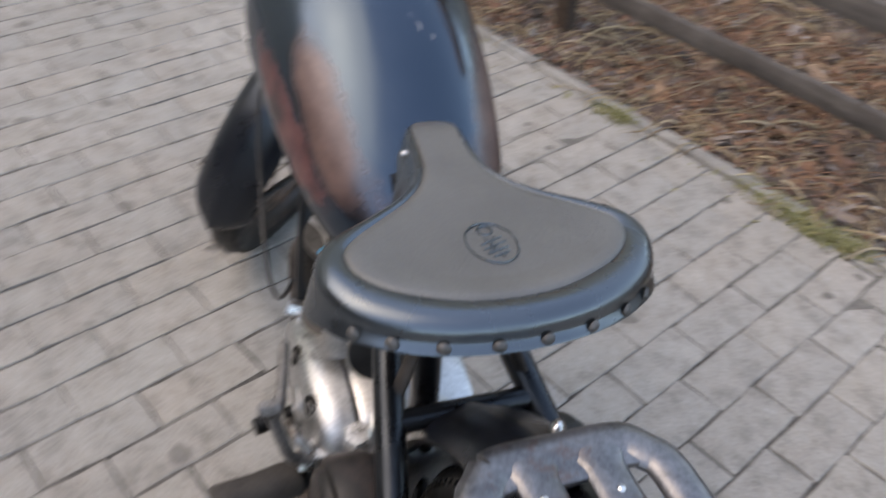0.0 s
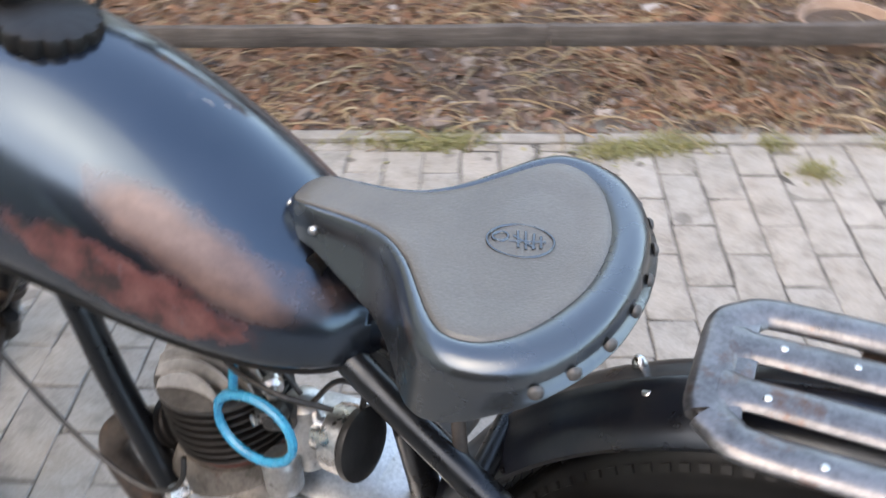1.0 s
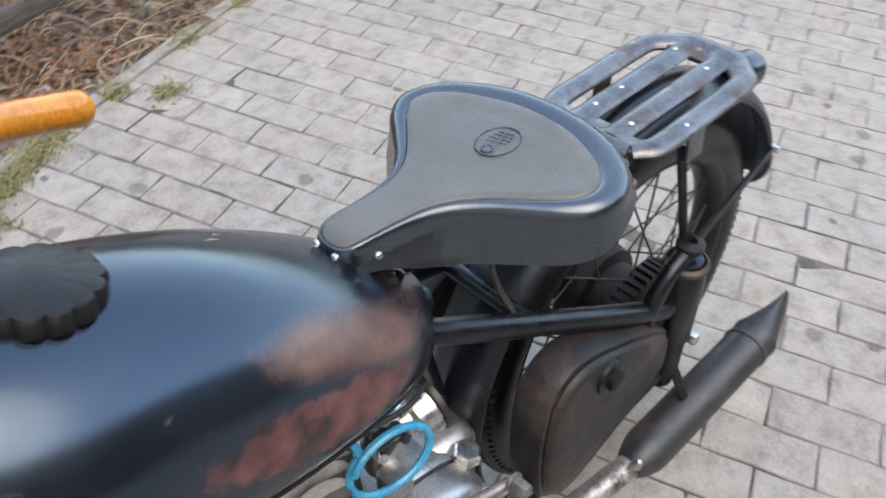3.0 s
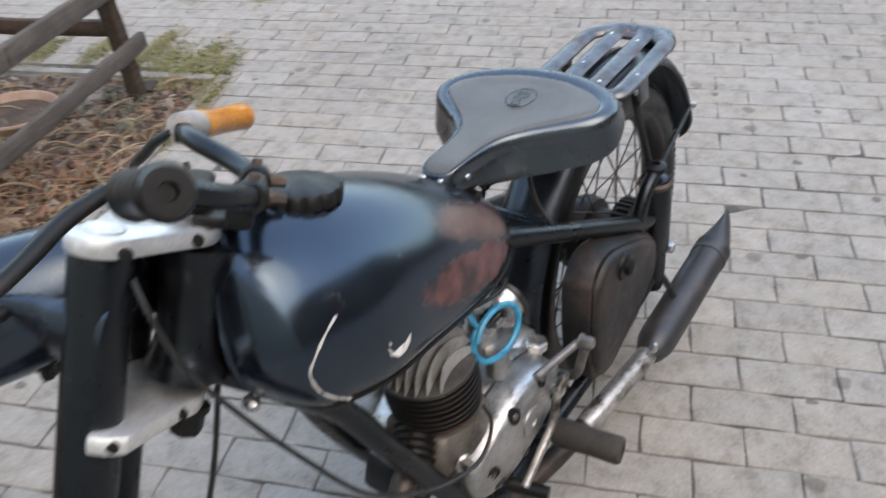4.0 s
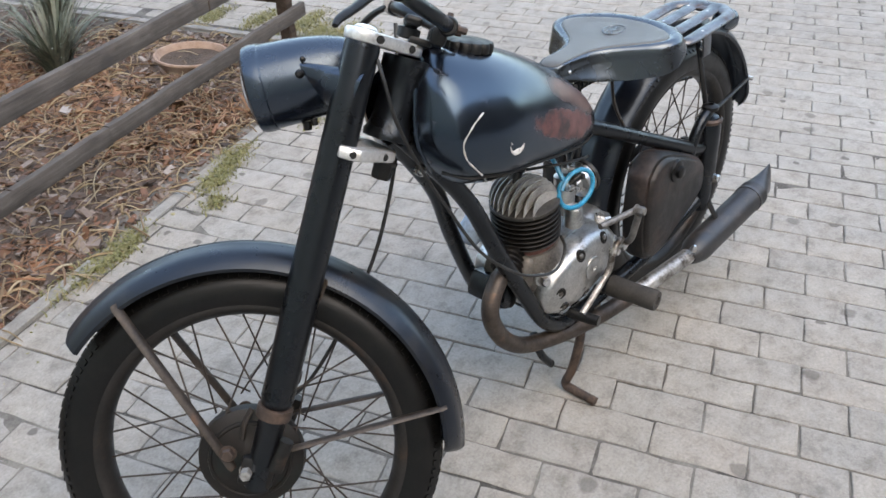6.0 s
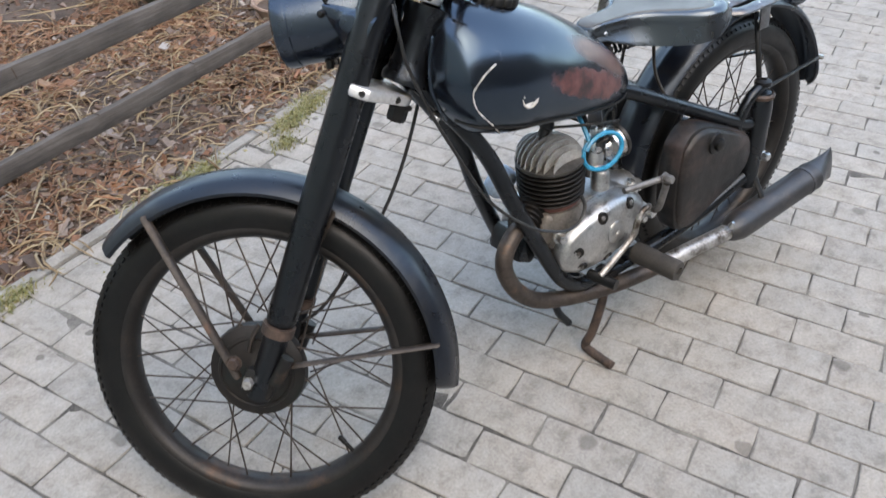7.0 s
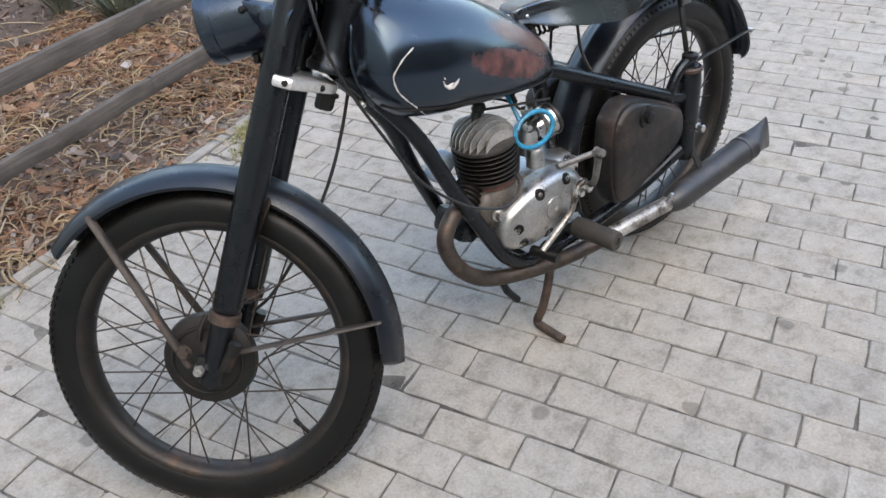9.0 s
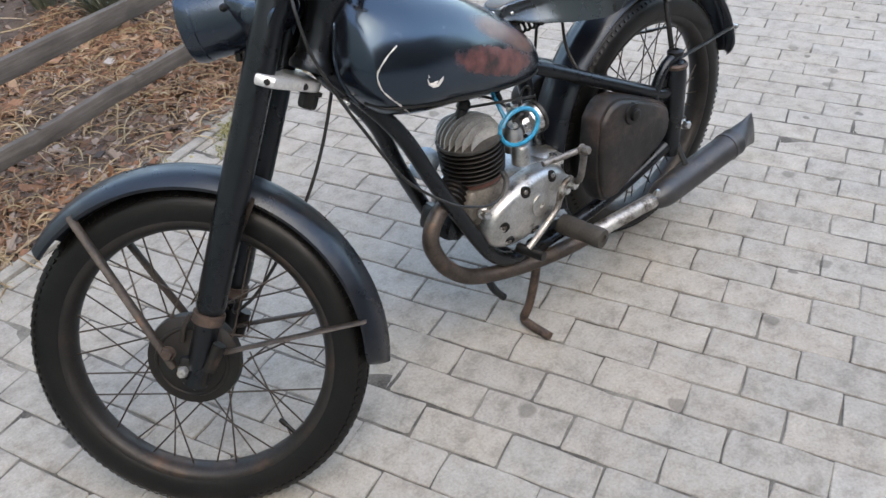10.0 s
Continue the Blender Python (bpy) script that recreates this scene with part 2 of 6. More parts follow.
def paver_material():
    m, t, p = nodes_of("paver")
    info = t.nodes.new("ShaderNodeObjectInfo")
    geo = t.nodes.new("ShaderNodeNewGeometry")
    vary = t.nodes.new("ShaderNodeMath")
    vary.operation = 'ADD'
    t.links.new(info.outputs["Random"], vary.inputs[0])
    t.links.new(geo.outputs["Random Per Island"], vary.inputs[1])
    wrap = t.nodes.new("ShaderNodeMath")
    wrap.operation = 'FRACT'
    t.links.new(vary.outputs[0], wrap.inputs[0])
    base = ramp(t, wrap.outputs[0], [(0.0, (0.262, 0.250, 0.230)), (0.25, (0.290, 0.279, 0.258)), (0.5, (0.288, 0.270, 0.243)), (0.62, (0.275, 0.264, 0.244)), (0.86, (0.30, 0.280, 0.252)), (1.0, (0.312, 0.301, 0.282))])
    place = t.nodes.new("ShaderNodeNewGeometry").outputs["Position"]

    def world_noise(scale, detail, rough=0.6):
        n = t.nodes.new("ShaderNodeTexNoise")
        n.inputs["Scale"].default_value, n.inputs["Detail"].default_value, n.inputs["Roughness"].default_value = scale, detail, rough
        t.links.new(place, n.inputs["Vector"])
        return n.outputs["Fac"]

    big = ramp(t, world_noise(1.1, 5), [(0.3, (0.88, 0.865, 0.85)), (0.7, (1.06, 1.055, 1.05))])
    col = mix(t, 1.0, base, big, 'MULTIPLY')
    tint = ramp(t, world_noise(5.5, 4), [(0.45, (0, 0, 0)), (0.7, (0.42, 0.42, 0.42))])
    col = mix(t, tint, col, (0.31, 0.272, 0.235))
    mottle = ramp(t, world_noise(16, 8, 0.74), [(0.34, (0.66, 0.65, 0.64)), (0.5, (1.0, 1.0, 1.0)), (0.68, (1.20, 1.20, 1.20))])
    col = mix(t, 0.9, col, mottle, 'MULTIPLY')
    grain = ramp(t, world_noise(150, 6, 0.8), [(0.3, (0.68, 0.68, 0.67)), (0.7, (1.26, 1.26, 1.26))])
    col = mix(t, 0.8, col, grain, 'MULTIPLY')
    pale = ramp(t, world_noise(26, 7, 0.7), [(0.62, (0, 0, 0)), (0.78, (0.5, 0.5, 0.5))])
    col = mix(t, pale, col, (0.40, 0.39, 0.37))
    green = ramp(t, world_noise(2.7, 6, 0.7), [(0.60, (0, 0, 0)), (0.75, (0.28, 0.28, 0.28))])
    col = mix(t, green, col, (0.17, 0.185, 0.13))
    # drops of old oil and trodden gum: round dark spots, a few to a square metre
    warped = t.nodes.new("ShaderNodeVectorMath")
    warped.operation = 'ADD'
    wob = t.nodes.new("ShaderNodeTexNoise")
    wob.inputs["Scale"].default_value = 28
    t.links.new(place, wob.inputs["Vector"])
    small = t.nodes.new("ShaderNodeVectorMath")
    small.operation = 'SCALE'
    small.inputs["Scale"].default_value = 0.03
    t.links.new(wob.outputs["Color"], small.inputs[0])
    t.links.new(place, warped.inputs[0])
    t.links.new(small.outputs[0], warped.inputs[1])
    for scale, limit, radius, depth in ((4.4, 0.70, 0.10, 0.55), (9.0, 0.84, 0.12, 0.75)):
        vor = t.nodes.new("ShaderNodeTexVoronoi")
        vor.voronoi_dimensions = '2D'
        vor.inputs["Scale"].default_value = scale
        t.links.new(warped.outputs[0], vor.inputs["Vector"])
        pick = ramp(t, vor.outputs["Color"], [(limit, (0, 0, 0)), (limit + 0.03, (depth,) * 3)])
        disc = ramp(t, vor.outputs["Distance"], [(radius * 0.7, (1, 1, 1)), (radius, (0, 0, 0))])
        col = mix(t, mix(t, 1.0, pick, disc, 'MULTIPLY'), col, (0.09, 0.08, 0.073))
    t.links.new(col, p.inputs["Base Color"])
    p.inputs["Roughness"].default_value = 0.85
    p.inputs["Specular IOR Level"].default_value = 0.3
    bump(t, p, world_noise(90, 7, 0.75), 0.8, 0.003)
    return m


tank_paint = tank_material()
paver = paver_material()
joint_sand = surface("joint_sand", (0.03, 0.027, 0.024), (0.20, 0.186, 0.165), 6, stops=(0.42, 0.66), rough=(0.9, 1.0), relief=0.6, depth=0.003)
soil = surface("soil", (0.035, 0.024, 0.018), (0.11, 0.075, 0.055), 9, (0.9, 1.0), relief=1.0, depth=0.01, fine=90)
ground_mat = surface("far_paving", (0.23, 0.215, 0.2), (0.32, 0.305, 0.285), 0.7, (0.85, 0.95), relief=0.3, depth=0.004, fine=60)
edging_concrete = surface("edging_concrete", (0.16, 0.15, 0.135), (0.30, 0.285, 0.26), 12, (0.85, 0.95), relief=0.5, depth=0.002)


def wood_material(name, dark, light, pale):
    """Weathered timber, its grain along the rails."""
    m, t, p = nodes_of(name)
    tc = t.nodes.new("ShaderNodeTexCoord")
    mp = t.nodes.new("ShaderNodeMapping")
    mp.inputs["Rotation"].default_value = (0, 0, radians(-18.2))
    turned = t.nodes.new("ShaderNodeMapping")
    turned.inputs["Scale"].default_value = (2.2, 34, 34)
    t.links.new(tc.outputs["Object"], mp.inputs["Vector"])
    t.links.new(mp.outputs["Vector"], turned.inputs["Vector"])
    n = t.nodes.new("ShaderNodeTexNoise")
    n.inputs["Scale"].default_value, n.inputs["Detail"].default_value, n.inputs["Roughness"].default_value, n.inputs["Distortion"].default_value = 2.4, 7, 0.7, 0.5
    t.links.new(turned.outputs["Vector"], n.inputs["Vector"])
    col = ramp(t, n.outputs["Fac"], [(0.3, dark), (0.55, light), (0.75, pale)])
    blot = ramp(t, noise_node(t, 7, 5), [(0.3, (0.62, 0.60, 0.58)), (0.7, (1.15, 1.13, 1.1))])
    col = mix(t, 0.9, col, blot, 'MULTIPLY')
    knot = ramp(t, noise_node(t, 11, 2, 0.4), [(0.68, (0, 0, 0)), (0.76, (0.7, 0.7, 0.7))])
    col = mix(t, knot, col, dark)
    t.links.new(col, p.inputs["Base Color"])
    p.inputs["Roughness"].default_value = 0.85
    p.inputs["Specular IOR Level"].default_value = 0.25
    bump(t, p, n.outputs["Fac"], 0.6, 0.003)
    return m


fence_wood = wood_material("fence_wood", (0.060, 0.053, 0.050), (0.105, 0.093, 0.085), (0.16, 0.144, 0.130))
post_wood = wood_material("post_wood", (0.04, 0.028, 0.021), (0.075, 0.052, 0.040), (0.115, 0.085, 0.066))
terracotta = surface("terracotta", (0.22, 0.14, 0.10), (0.38, 0.27, 0.21), 18, (0.75, 0.9), relief=0.4)


def chip_material(name, colours, rough=0.85):
    """Loose litter, every piece of its own colour."""
    m, t, p = nodes_of(name)
    geo = t.nodes.new("ShaderNodeNewGeometry")
    n = len(colours)
    col = ramp(t, geo.outputs["Random Per Island"], [(i / (n - 1), tuple(0.75 * k for k in c)) for i, c in enumerate(colours)])
    col = mix(t, 0.5, col, ramp(t, noise_node(t, 90, 4), [(0.3, (0.5, 0.5, 0.5)), (0.7, (1.25, 1.25, 1.25))]), 'MULTIPLY')
    t.links.new(col, p.inputs["Base Color"])
    p.inputs["Roughness"].default_value = rough
    return m


bark = chip_material("bark", [(0.05, 0.033, 0.026), (0.27, 0.135, 0.085), (0.10, 0.062, 0.047), (0.33, 0.27, 0.235), (0.15, 0.088, 0.064), (0.035, 0.026, 0.022), (0.24, 0.165, 0.13), (0.42, 0.38, 0.35)])
straw = chip_material("straw", [(0.26, 0.18, 0.105), (0.44, 0.34, 0.21), (0.18, 0.115, 0.07), (0.36, 0.26, 0.15), (0.52, 0.44, 0.31)])
russet = chip_material("russet", [(0.20, 0.095, 0.055), (0.32, 0.16, 0.09), (0.12, 0.062, 0.04), (0.42, 0.27, 0.17), (0.26, 0.15, 0.09)])
leaf_green = chip_material("leaf_green", [(0.14, 0.145, 0.045), (0.23, 0.225, 0.080), (0.30, 0.275, 0.11), (0.36, 0.31, 0.16)], 0.6)
dark_wall = surface("dark_wall", (0.06, 0.05, 0.042), (0.11, 0.09, 0.075), 1.5, (0.85, 0.95), relief=0.4, depth=0.003, fine=60)
cream_wall = surface("cream_wall", (0.50, 0.45, 0.37), (0.60, 0.55, 0.46), 1.5, (0.85, 0.95), relief=0.4, depth=0.003, fine=60)
grey_green = chip_material("grey_green", [(0.08, 0.10, 0.07), (0.15, 0.18, 0.13), (0.22, 0.24, 0.19), (0.28, 0.27, 0.2)], 0.6)

# ---- shapes ----
class Shape:
    """Vertices and faces, gathered before they become one mesh."""

    def __init__(self):
        self.v, self.f = [], []

    def add(self, verts, faces):
        n = len(self.v)
        self.v += [Vector(p) for p in verts]
        self.f += [tuple(i + n for i in face) for face in faces]
        return self

    def turned(self, m):
        self.v = [m @ p for p in self.v]
        return self

    def rings(self, rows, closed=True, cap=True, loop=False):
        """A skin over rows of points that have the same count; closed: each row is a ring; loop: the last row joins the first."""
        n, verts, faces = len(rows[0]), [p for row in rows for p in row], []
        for i in range(len(rows) if loop else len(rows) - 1):
            j = (i + 1) % len(rows)
            for k in range(n if closed else n - 1):
                l = (k + 1) % n
                faces.append((i * n + k, i * n + l, j * n + l, j * n + k))
        if cap and closed and not loop:
            faces.append(tuple(range(n - 1, -1, -1)))
            faces.append(tuple((len(rows) - 1) * n + k for k in range(n)))
        return self.add(verts, faces)

    def tube(self, path, radius, n=10, cap=True, flat=1.0):
        """A tube along a path; radius: a number or one for each point; flat: the squeeze of one side."""
        path = [Vector(p) for p in path]
        rad = [radius] * len(path) if isinstance(radius, (int, float)) else list(radius)
        ways = [(path[min(i + 1, len(path) - 1)] - path[max(i - 1, 0)]).normalized() for i in range(len(path))]
        side = ways[0].orthogonal().normalized()
        if abs(ways[0].z) < 0.95:
            side = ways[0].cross(Vector((0, 0, 1))).normalized()
        rows = []
        for p, w, r in zip(path, ways, rad):
            side = (side - w * side.dot(w)).normalized()
            up = w.cross(side)
            rows.append([p + r * (math.cos(a) * side + flat * math.sin(a) * up) for a in (2 * math.pi * k / n for k in range(n))])
        return self.rings(rows, cap=cap)

    def lathe(self, profile, n=32, m=None, ends=True, arc=None):
        """A profile of (radius, height) turned round z, then placed by m; arc: (start, end) in radians for a part turn."""
        rows = []
        for r, h in profile:
            if arc:
                rows.append([Vector((r * math.cos(a), r * math.sin(a), h)) for a in np.linspace(arc[0], arc[1], n)])
            else:
                rows.append([Vector((r * math.cos(2 * math.pi * k / n), r * math.sin(2 * math.pi * k / n), h)) for k in range(n)])
        s = Shape().rings(rows, closed=not arc, cap=ends)
        return self.add([m @ p for p in s.v] if m else s.v, s.f)

    def ring(self, profile, n=64, m=None, arc=None):
        """A closed profile of (radius, height) swept round z: a tyre, a rim, a mudguard (with arc)."""
        angles = np.linspace(arc[0], arc[1], n) if arc else [2 * math.pi * k / n for k in range(n)]
        rows = [[Vector((r * math.cos(a), r * math.sin(a), h)) for r, h in profile] for a in angles]
        s = Shape().rings(rows, closed=True, cap=bool(arc), loop=not arc)
        return self.add([m @ p for p in s.v] if m else s.v, s.f)

    def box(self, size, m=None, bevel=0.0, segments=2):
        bm = bmesh.new()
        bmesh.ops.create_cube(bm, size=1.0, matrix=Matrix.Diagonal((*size, 1)))
        if bevel:
            bmesh.ops.bevel(bm, geom=bm.edges[:], offset=bevel, segments=segments, profile=0.5, affect='EDGES')
        bm.verts.index_update()
        verts = [(m @ v.co if m else v.co.copy()) for v in bm.verts]
        faces = [tuple(v.index for v in f.verts) for f in bm.faces]
        bm.free()
        return self.add(verts, faces)

    def slab(self, outline, z0, z1, m=None, bevel=0.0):
        """An outline in x, y raised from z0 to z1, with softened rims."""
        def inset(d):
            n, out = len(outline), []
            for i in range(n):
                a, b, c = Vector(outline[i - 1]), Vector(outline[i]), Vector(outline[(i + 1) % n])
                t = ((b - a).normalized() + (c - b).normalized()).normalized()
                out.append(Vector((b.x - t.y * d, b.y + t.x * d)))
            return out
        rows = []
        steps = [(bevel, z0), (0.3 * bevel, z0 + 0.3 * bevel), (0, z0 + bevel), (0, z1 - bevel), (0.3 * bevel, z1 - 0.3 * bevel), (bevel, z1)] if bevel else [(0, z0), (0, z1)]
        for d, z in steps:
            rows.append([Vector((p[0], p[1], z)) for p in (inset(d) if d else outline)])
        s = Shape().rings(rows)
        return self.add([m @ p for p in s.v] if m else s.v, s.f)

    def mesh(self, name, material, sharp=40):
        me = bpy.data.meshes.new(name)
        me.from_pydata([tuple(p) for p in self.v], [], self.f)
        me.validate()
        bm = bmesh.new()
        bm.from_mesh(me)
        bmesh.ops.recalc_face_normals(bm, faces=bm.faces[:])
        bm.to_mesh(me)
        bm.free()
        me.shade_smooth()
        me.set_sharp_from_angle(angle=radians(sharp))
        me.materials.append(material)
        return me


def part(name, shape, material, parent, label="", sharp=40):
    ob = new(name, shape.mesh(name, material, sharp))
    ob.parent = parent
    if label:
        tagged(ob, label)
    return ob


def thing(name, label, category, group="", kind="", m=None):
    ob = new(name)
    ob.empty_display_size = 0.1
    if m:
        ob.matrix_world = m
    return tagged(ob, label, category, group, kind)


def spline(points, steps=8):
    """A smooth line through points."""
    p = [Vector(q) for q in points]
    p = [2 * p[0] - p[1], *p, 2 * p[-1] - p[-2]]
    out = []
    for i in range(1, len(p) - 2):
        a, b, c, d = p[i - 1:i + 3]
        for k in range(steps):
            t = k / steps
            out.append(0.5 * (2 * b + (c - a) * t + (2 * a - 5 * b + 4 * c - d) * t * t + (3 * b - a - 3 * c + d) * t ** 3))
    return out + [p[-2]]


def along(a, b, m=None):
    """The pose at a whose z axis points at b."""
    a, b = Vector(a), Vector(b)
    return Matrix.Translation(a) @ (b - a).to_track_quat('Z', 'Y').to_matrix().to_4x4()


def bolt(parent, a, b, r=0.008, material=None, name="bolt", dome=False):
    """A hexagon bolt head (or a domed nut) that stands on a and points at b."""
    h = (Vector(b) - Vector(a)).length
    s = Shape()
    if dome:
        s.lathe([(r, 0), (r, 0.3 * h), (0.8 * r, 0.75 * h), (0.4 * r, h)], 12, along(a, b))
    else:
        s.lathe([(r, 0), (r, 0.8 * h), (0.85 * r, h)], 6, along(a, b))
        s.lathe([(1.25 * r, 0), (1.25 * r, 0.2 * h)], 14, along(a, b))
    return part(name, s, material or steel, parent)

# ---- the place ----
# Paving frame: the rows of pavers run along y, the rows follow one another along x.
PAVE = Matrix.Rotation(radians(18.2), 4, 'Z')
ground = new("ground", Shape().add([(-150, -150, -0.02), (150, -150, -0.02), (150, 150, -0.02), (-150, 150, -0.02)], [(0, 1, 2, 3)]).mesh("ground", ground_mat))
tagged(ground, "wide plain of grey paved ground", "ground", kind="structure")
EDGE = 1.45      # paving ends here along the bed
BED_END = 1.20   # the bed ends here along its length

# Plain unseen walls, added round the yard to hold back low sky and shape reflections
for name, c, size, mat_, look_ in (("wall_north", (1, 10.2, 1.0), (24.4, 0.3, 2.4), dark_wall, "dark brown"), ("wall_south", (3.9, -9.2, 3.0), (18.2, 0.3, 6.4), dark_wall, "dark brown"),
                                   ("wall_east", (13, 0.5, 1.0), (0.3, 19.1, 2.4), dark_wall, "dark brown"), ("wall_west", (-5.4, 0.5, 2.6), (0.3, 19.1, 5.6), cream_wall, "cream plastered")):
    wall = new(name, Shape().box(size, pose(*c), 0.02).mesh(name, mat_))
    tagged(wall, "plain " + look_ + " wall, unseen, added to hold back low sky light", "wall", kind="structure")

# Planting bed: soil sheet, edging stones, litter, weeds, low fence, saucer and plants. u runs across the bed, v along it.
def bed_height(v, u):
    rise = min(1.0, max(0.0, (u - EDGE - 0.06) / 0.25))
    end = min(1.0, max(0.0, (BED_END - v) / 0.2))
    n = noise.noise(Vector((v * 2.1, u * 2.1, 3.0))) * 0.022 + noise.noise(Vector((v * 7, u * 7, 1.0))) * 0.010
    return -0.006 + min(rise, end) * (0.022 + n)


def at_bed(v, u, z=0.0):
    return PAVE @ Vector((v, u, bed_height(v, u) + z))


nv, nu, v0, v1, u0, u1 = 150, 70, -4.2, BED_END + 0.02, EDGE + 0.02, EDGE + 3.0
rows = [[at_bed(v, u) for u in np.linspace(u0, u1, nu)] for v in np.linspace(v0, v1, nv)]
bed = new("planting_bed", Shape().rings(rows, closed=False, cap=False).mesh("planting_bed", soil))
tagged(bed, "dark brown planting bed strewn with bark and straw", "flower bed", kind="structure")

rnd = random.Random(11)
v = -4.1
while v < BED_END - 0.1:
    L = rnd.uniform(0.42, 0.52)
    s = Shape().box((min(L, BED_END - v) - 0.006, 0.042, 0.12), PAVE @ pose(v + L / 2, EDGE + 0.018 + rnd.uniform(-0.004, 0.004), -0.054 + rnd.uniform(-0.004, 0.003), rnd.uniform(-2, 2), 0, rnd.uniform(-0.5, 0.5)), 0.005)
    part("edging_stone", s, edging_concrete, bed)
    v += L
for k in range(6):
    s = Shape().box((0.042, 0.47, 0.12), PAVE @ pose(BED_END + 0.018, EDGE + 0.28 + 0.48 * k, -0.052, 0, rnd.uniform(-2, 2), rnd.uniform(-0.5, 0.5)), 0.005)
    part("edging_stone", s, edging_concrete, bed)


def litter(name, count, material, size, label, spread, seed, flat=0.25):
    """Loose flat bits thrown over the bed; spread: gives v, u and whether to keep."""
    r, s = random.Random(seed), Shape()
    made = 0
    while made < count:
        v, u = spread(r)
        l = size * r.lognormvariate(0, 0.45)
        w = l * r.uniform(0.25, 0.6)
        m = Matrix.Translation(at_bed(v, u, 0.3 * w * r.random())) @ Euler((r.gauss(0, 0.45), r.gauss(0, 0.45), r.uniform(0, 6.283))).to_matrix().to_4x4()
        pts = []
        for z in (-flat * w, flat * w):
            for x, y in ((-1, -1), (1, -0.8), (0.85, 1), (-0.9, 0.8)):
                pts.append(m @ Vector((x * l / 2 * r.uniform(0.7, 1.1), y * w / 2 * r.uniform(0.6, 1.2), z * 0.5)))
        s.add(pts, [(3, 2, 1, 0), (4, 5, 6, 7), (0, 1, 5, 4), (1, 2, 6, 5), (2, 3, 7, 6), (3, 0, 4, 7)])
        made += 1
    ob = new(name, s.mesh(name, material, 20))
    return tagged(ob, label, "mulch", kind="stuff")


def near_edge(r):
    return r.uniform(-2.4, BED_END - 0.02), EDGE + 0.05 + 1.25 * r.random() ** 1.4


def over_all(r):
    return r.uniform(-3.2, BED_END - 0.03), EDGE + 0.06 + 2.2 * r.random()


def red_belt(r):
    while True:
        v, u = r.uniform(-2.4, 0.6), EDGE + 0.12 + 1.5 * r.random()
        if noise.noise(Vector((v * 1.7, u * 1.7, 9.0))) > -0.08:
            return v, u


litter("bark_mulch", 11000, bark, 0.022, "brown and grey bark chips on the bed", near_edge, 1)
litter("bark_mulch", 5000, bark, 0.026, "brown and grey bark chips on the bed", over_all, 2)
litter("shredded_fibre", 5500, russet, 0.032, "rust-brown shredded plant fibre on the bed", red_belt, 3, 0.12)


def strands(name, count, material, length, label, seed, spread):
    r, s = random.Random(seed), Shape()
    for _ in range(count):
        v, u = spread(r)
        a, curl, l = r.uniform(0, 6.283), r.gauss(0, 1.1), length * r.lognormvariate(0, 0.5)
        pts, x, y = [], v, u
        lift = 0.010 + 0.018 * r.random()
        for k in range(7):
            t = k / 6
            pts.append(at_bed(x, max(EDGE - 0.05, y), 0.004 + lift * math.sin(math.pi * t)))
            x, y, a = x + l / 6 * math.cos(a), y + l / 6 * math.sin(a), a + curl / 6
        w = 0.0012 + 0.0028 * r.random() ** 2
        s.tube(pts, [0.5 * w] + [w] * 5 + [0.4 * w], 4, cap=False)
    return tagged(new(name, s.mesh(name, material, 60)), label, "straw", kind="stuff")


strands("straw", 1500, straw, 0.09, "pale dry straw and stalks on the bed", 4, near_edge)
strands("straw", 330, straw, 0.22, "long dry curling stalks on the bed", 5, over_all)
strands("twigs", 2600, russet, 0.07, "short rust-brown twigs on the bed", 6, red_belt)


def tufts(name, spots, material, blade, label, seed, per=46, spread=0.05):
    """Low grass: many blades in each spot."""
    r, s = random.Random(seed), Shape()
    for v, u, size in spots:
        for _ in range(int(per * size)):
            bv, bu = v + r.gauss(0, spread * size * 0.62), u + r.gauss(0, spread * 0.42)
            base = PAVE @ Vector((bv, bu, -0.004))
            a, l = r.uniform(0, 6.283), blade * r.uniform(0.4, 1.2)
            out = Vector((math.cos(a), math.sin(a), 0))
            side = Vector((-math.sin(a), math.cos(a), 0)) * r.uniform(0.0014, 0.0030)
            bend = r.uniform(0.5, 1.5)
            p1 = base + out * l * 0.25 * bend + Vector((0, 0, l * 0.6))
            p2 = base + out * l * 0.8 * bend + Vector((0, 0, l * (1.0 - 0.35 * bend)))
            s.add([base - side, base + side, p1 + side * 0.8, p1 - side * 0.8, p2], [(0, 1, 2, 3), (3, 2, 4)])
    return tagged(new(name, s.mesh(name, material, 60)), label, "grass", kind="stuff")


spots = [(-1.08, 1.44, 1.2), (-0.56, 1.46, 2.2), (-0.46, 1.43, 1.5), (-0.38, 1.45, 1.4), (0.0, 1.40, 1.2), (0.08, 1.42, 2.0), (0.18, 1.45, 1.6), (-0.11, 1.33, 0.9), (0.5, 1.32, 0.8), (0.44, 1.45, 0.8), (0.75, 1.46, 1.2), (1.08, 1.45, 2.0), (-1.9, 1.45, 1.5)]
tufts("edge_grass", spots, leaf_green, 0.024, "tufts of yellow-green grass along the edging", 7, 260)
spots = [(1.29, 1.50, 2.0), (1.36, 1.60, 2.4), (1.34, 1.75, 2.0), (1.45, 1.86, 2.2), (1.30, 1.95, 1.6), (1.42, 2.1, 1.8), (1.27, 1.66, 2.0), (1.4, 2.35, 1.6)]
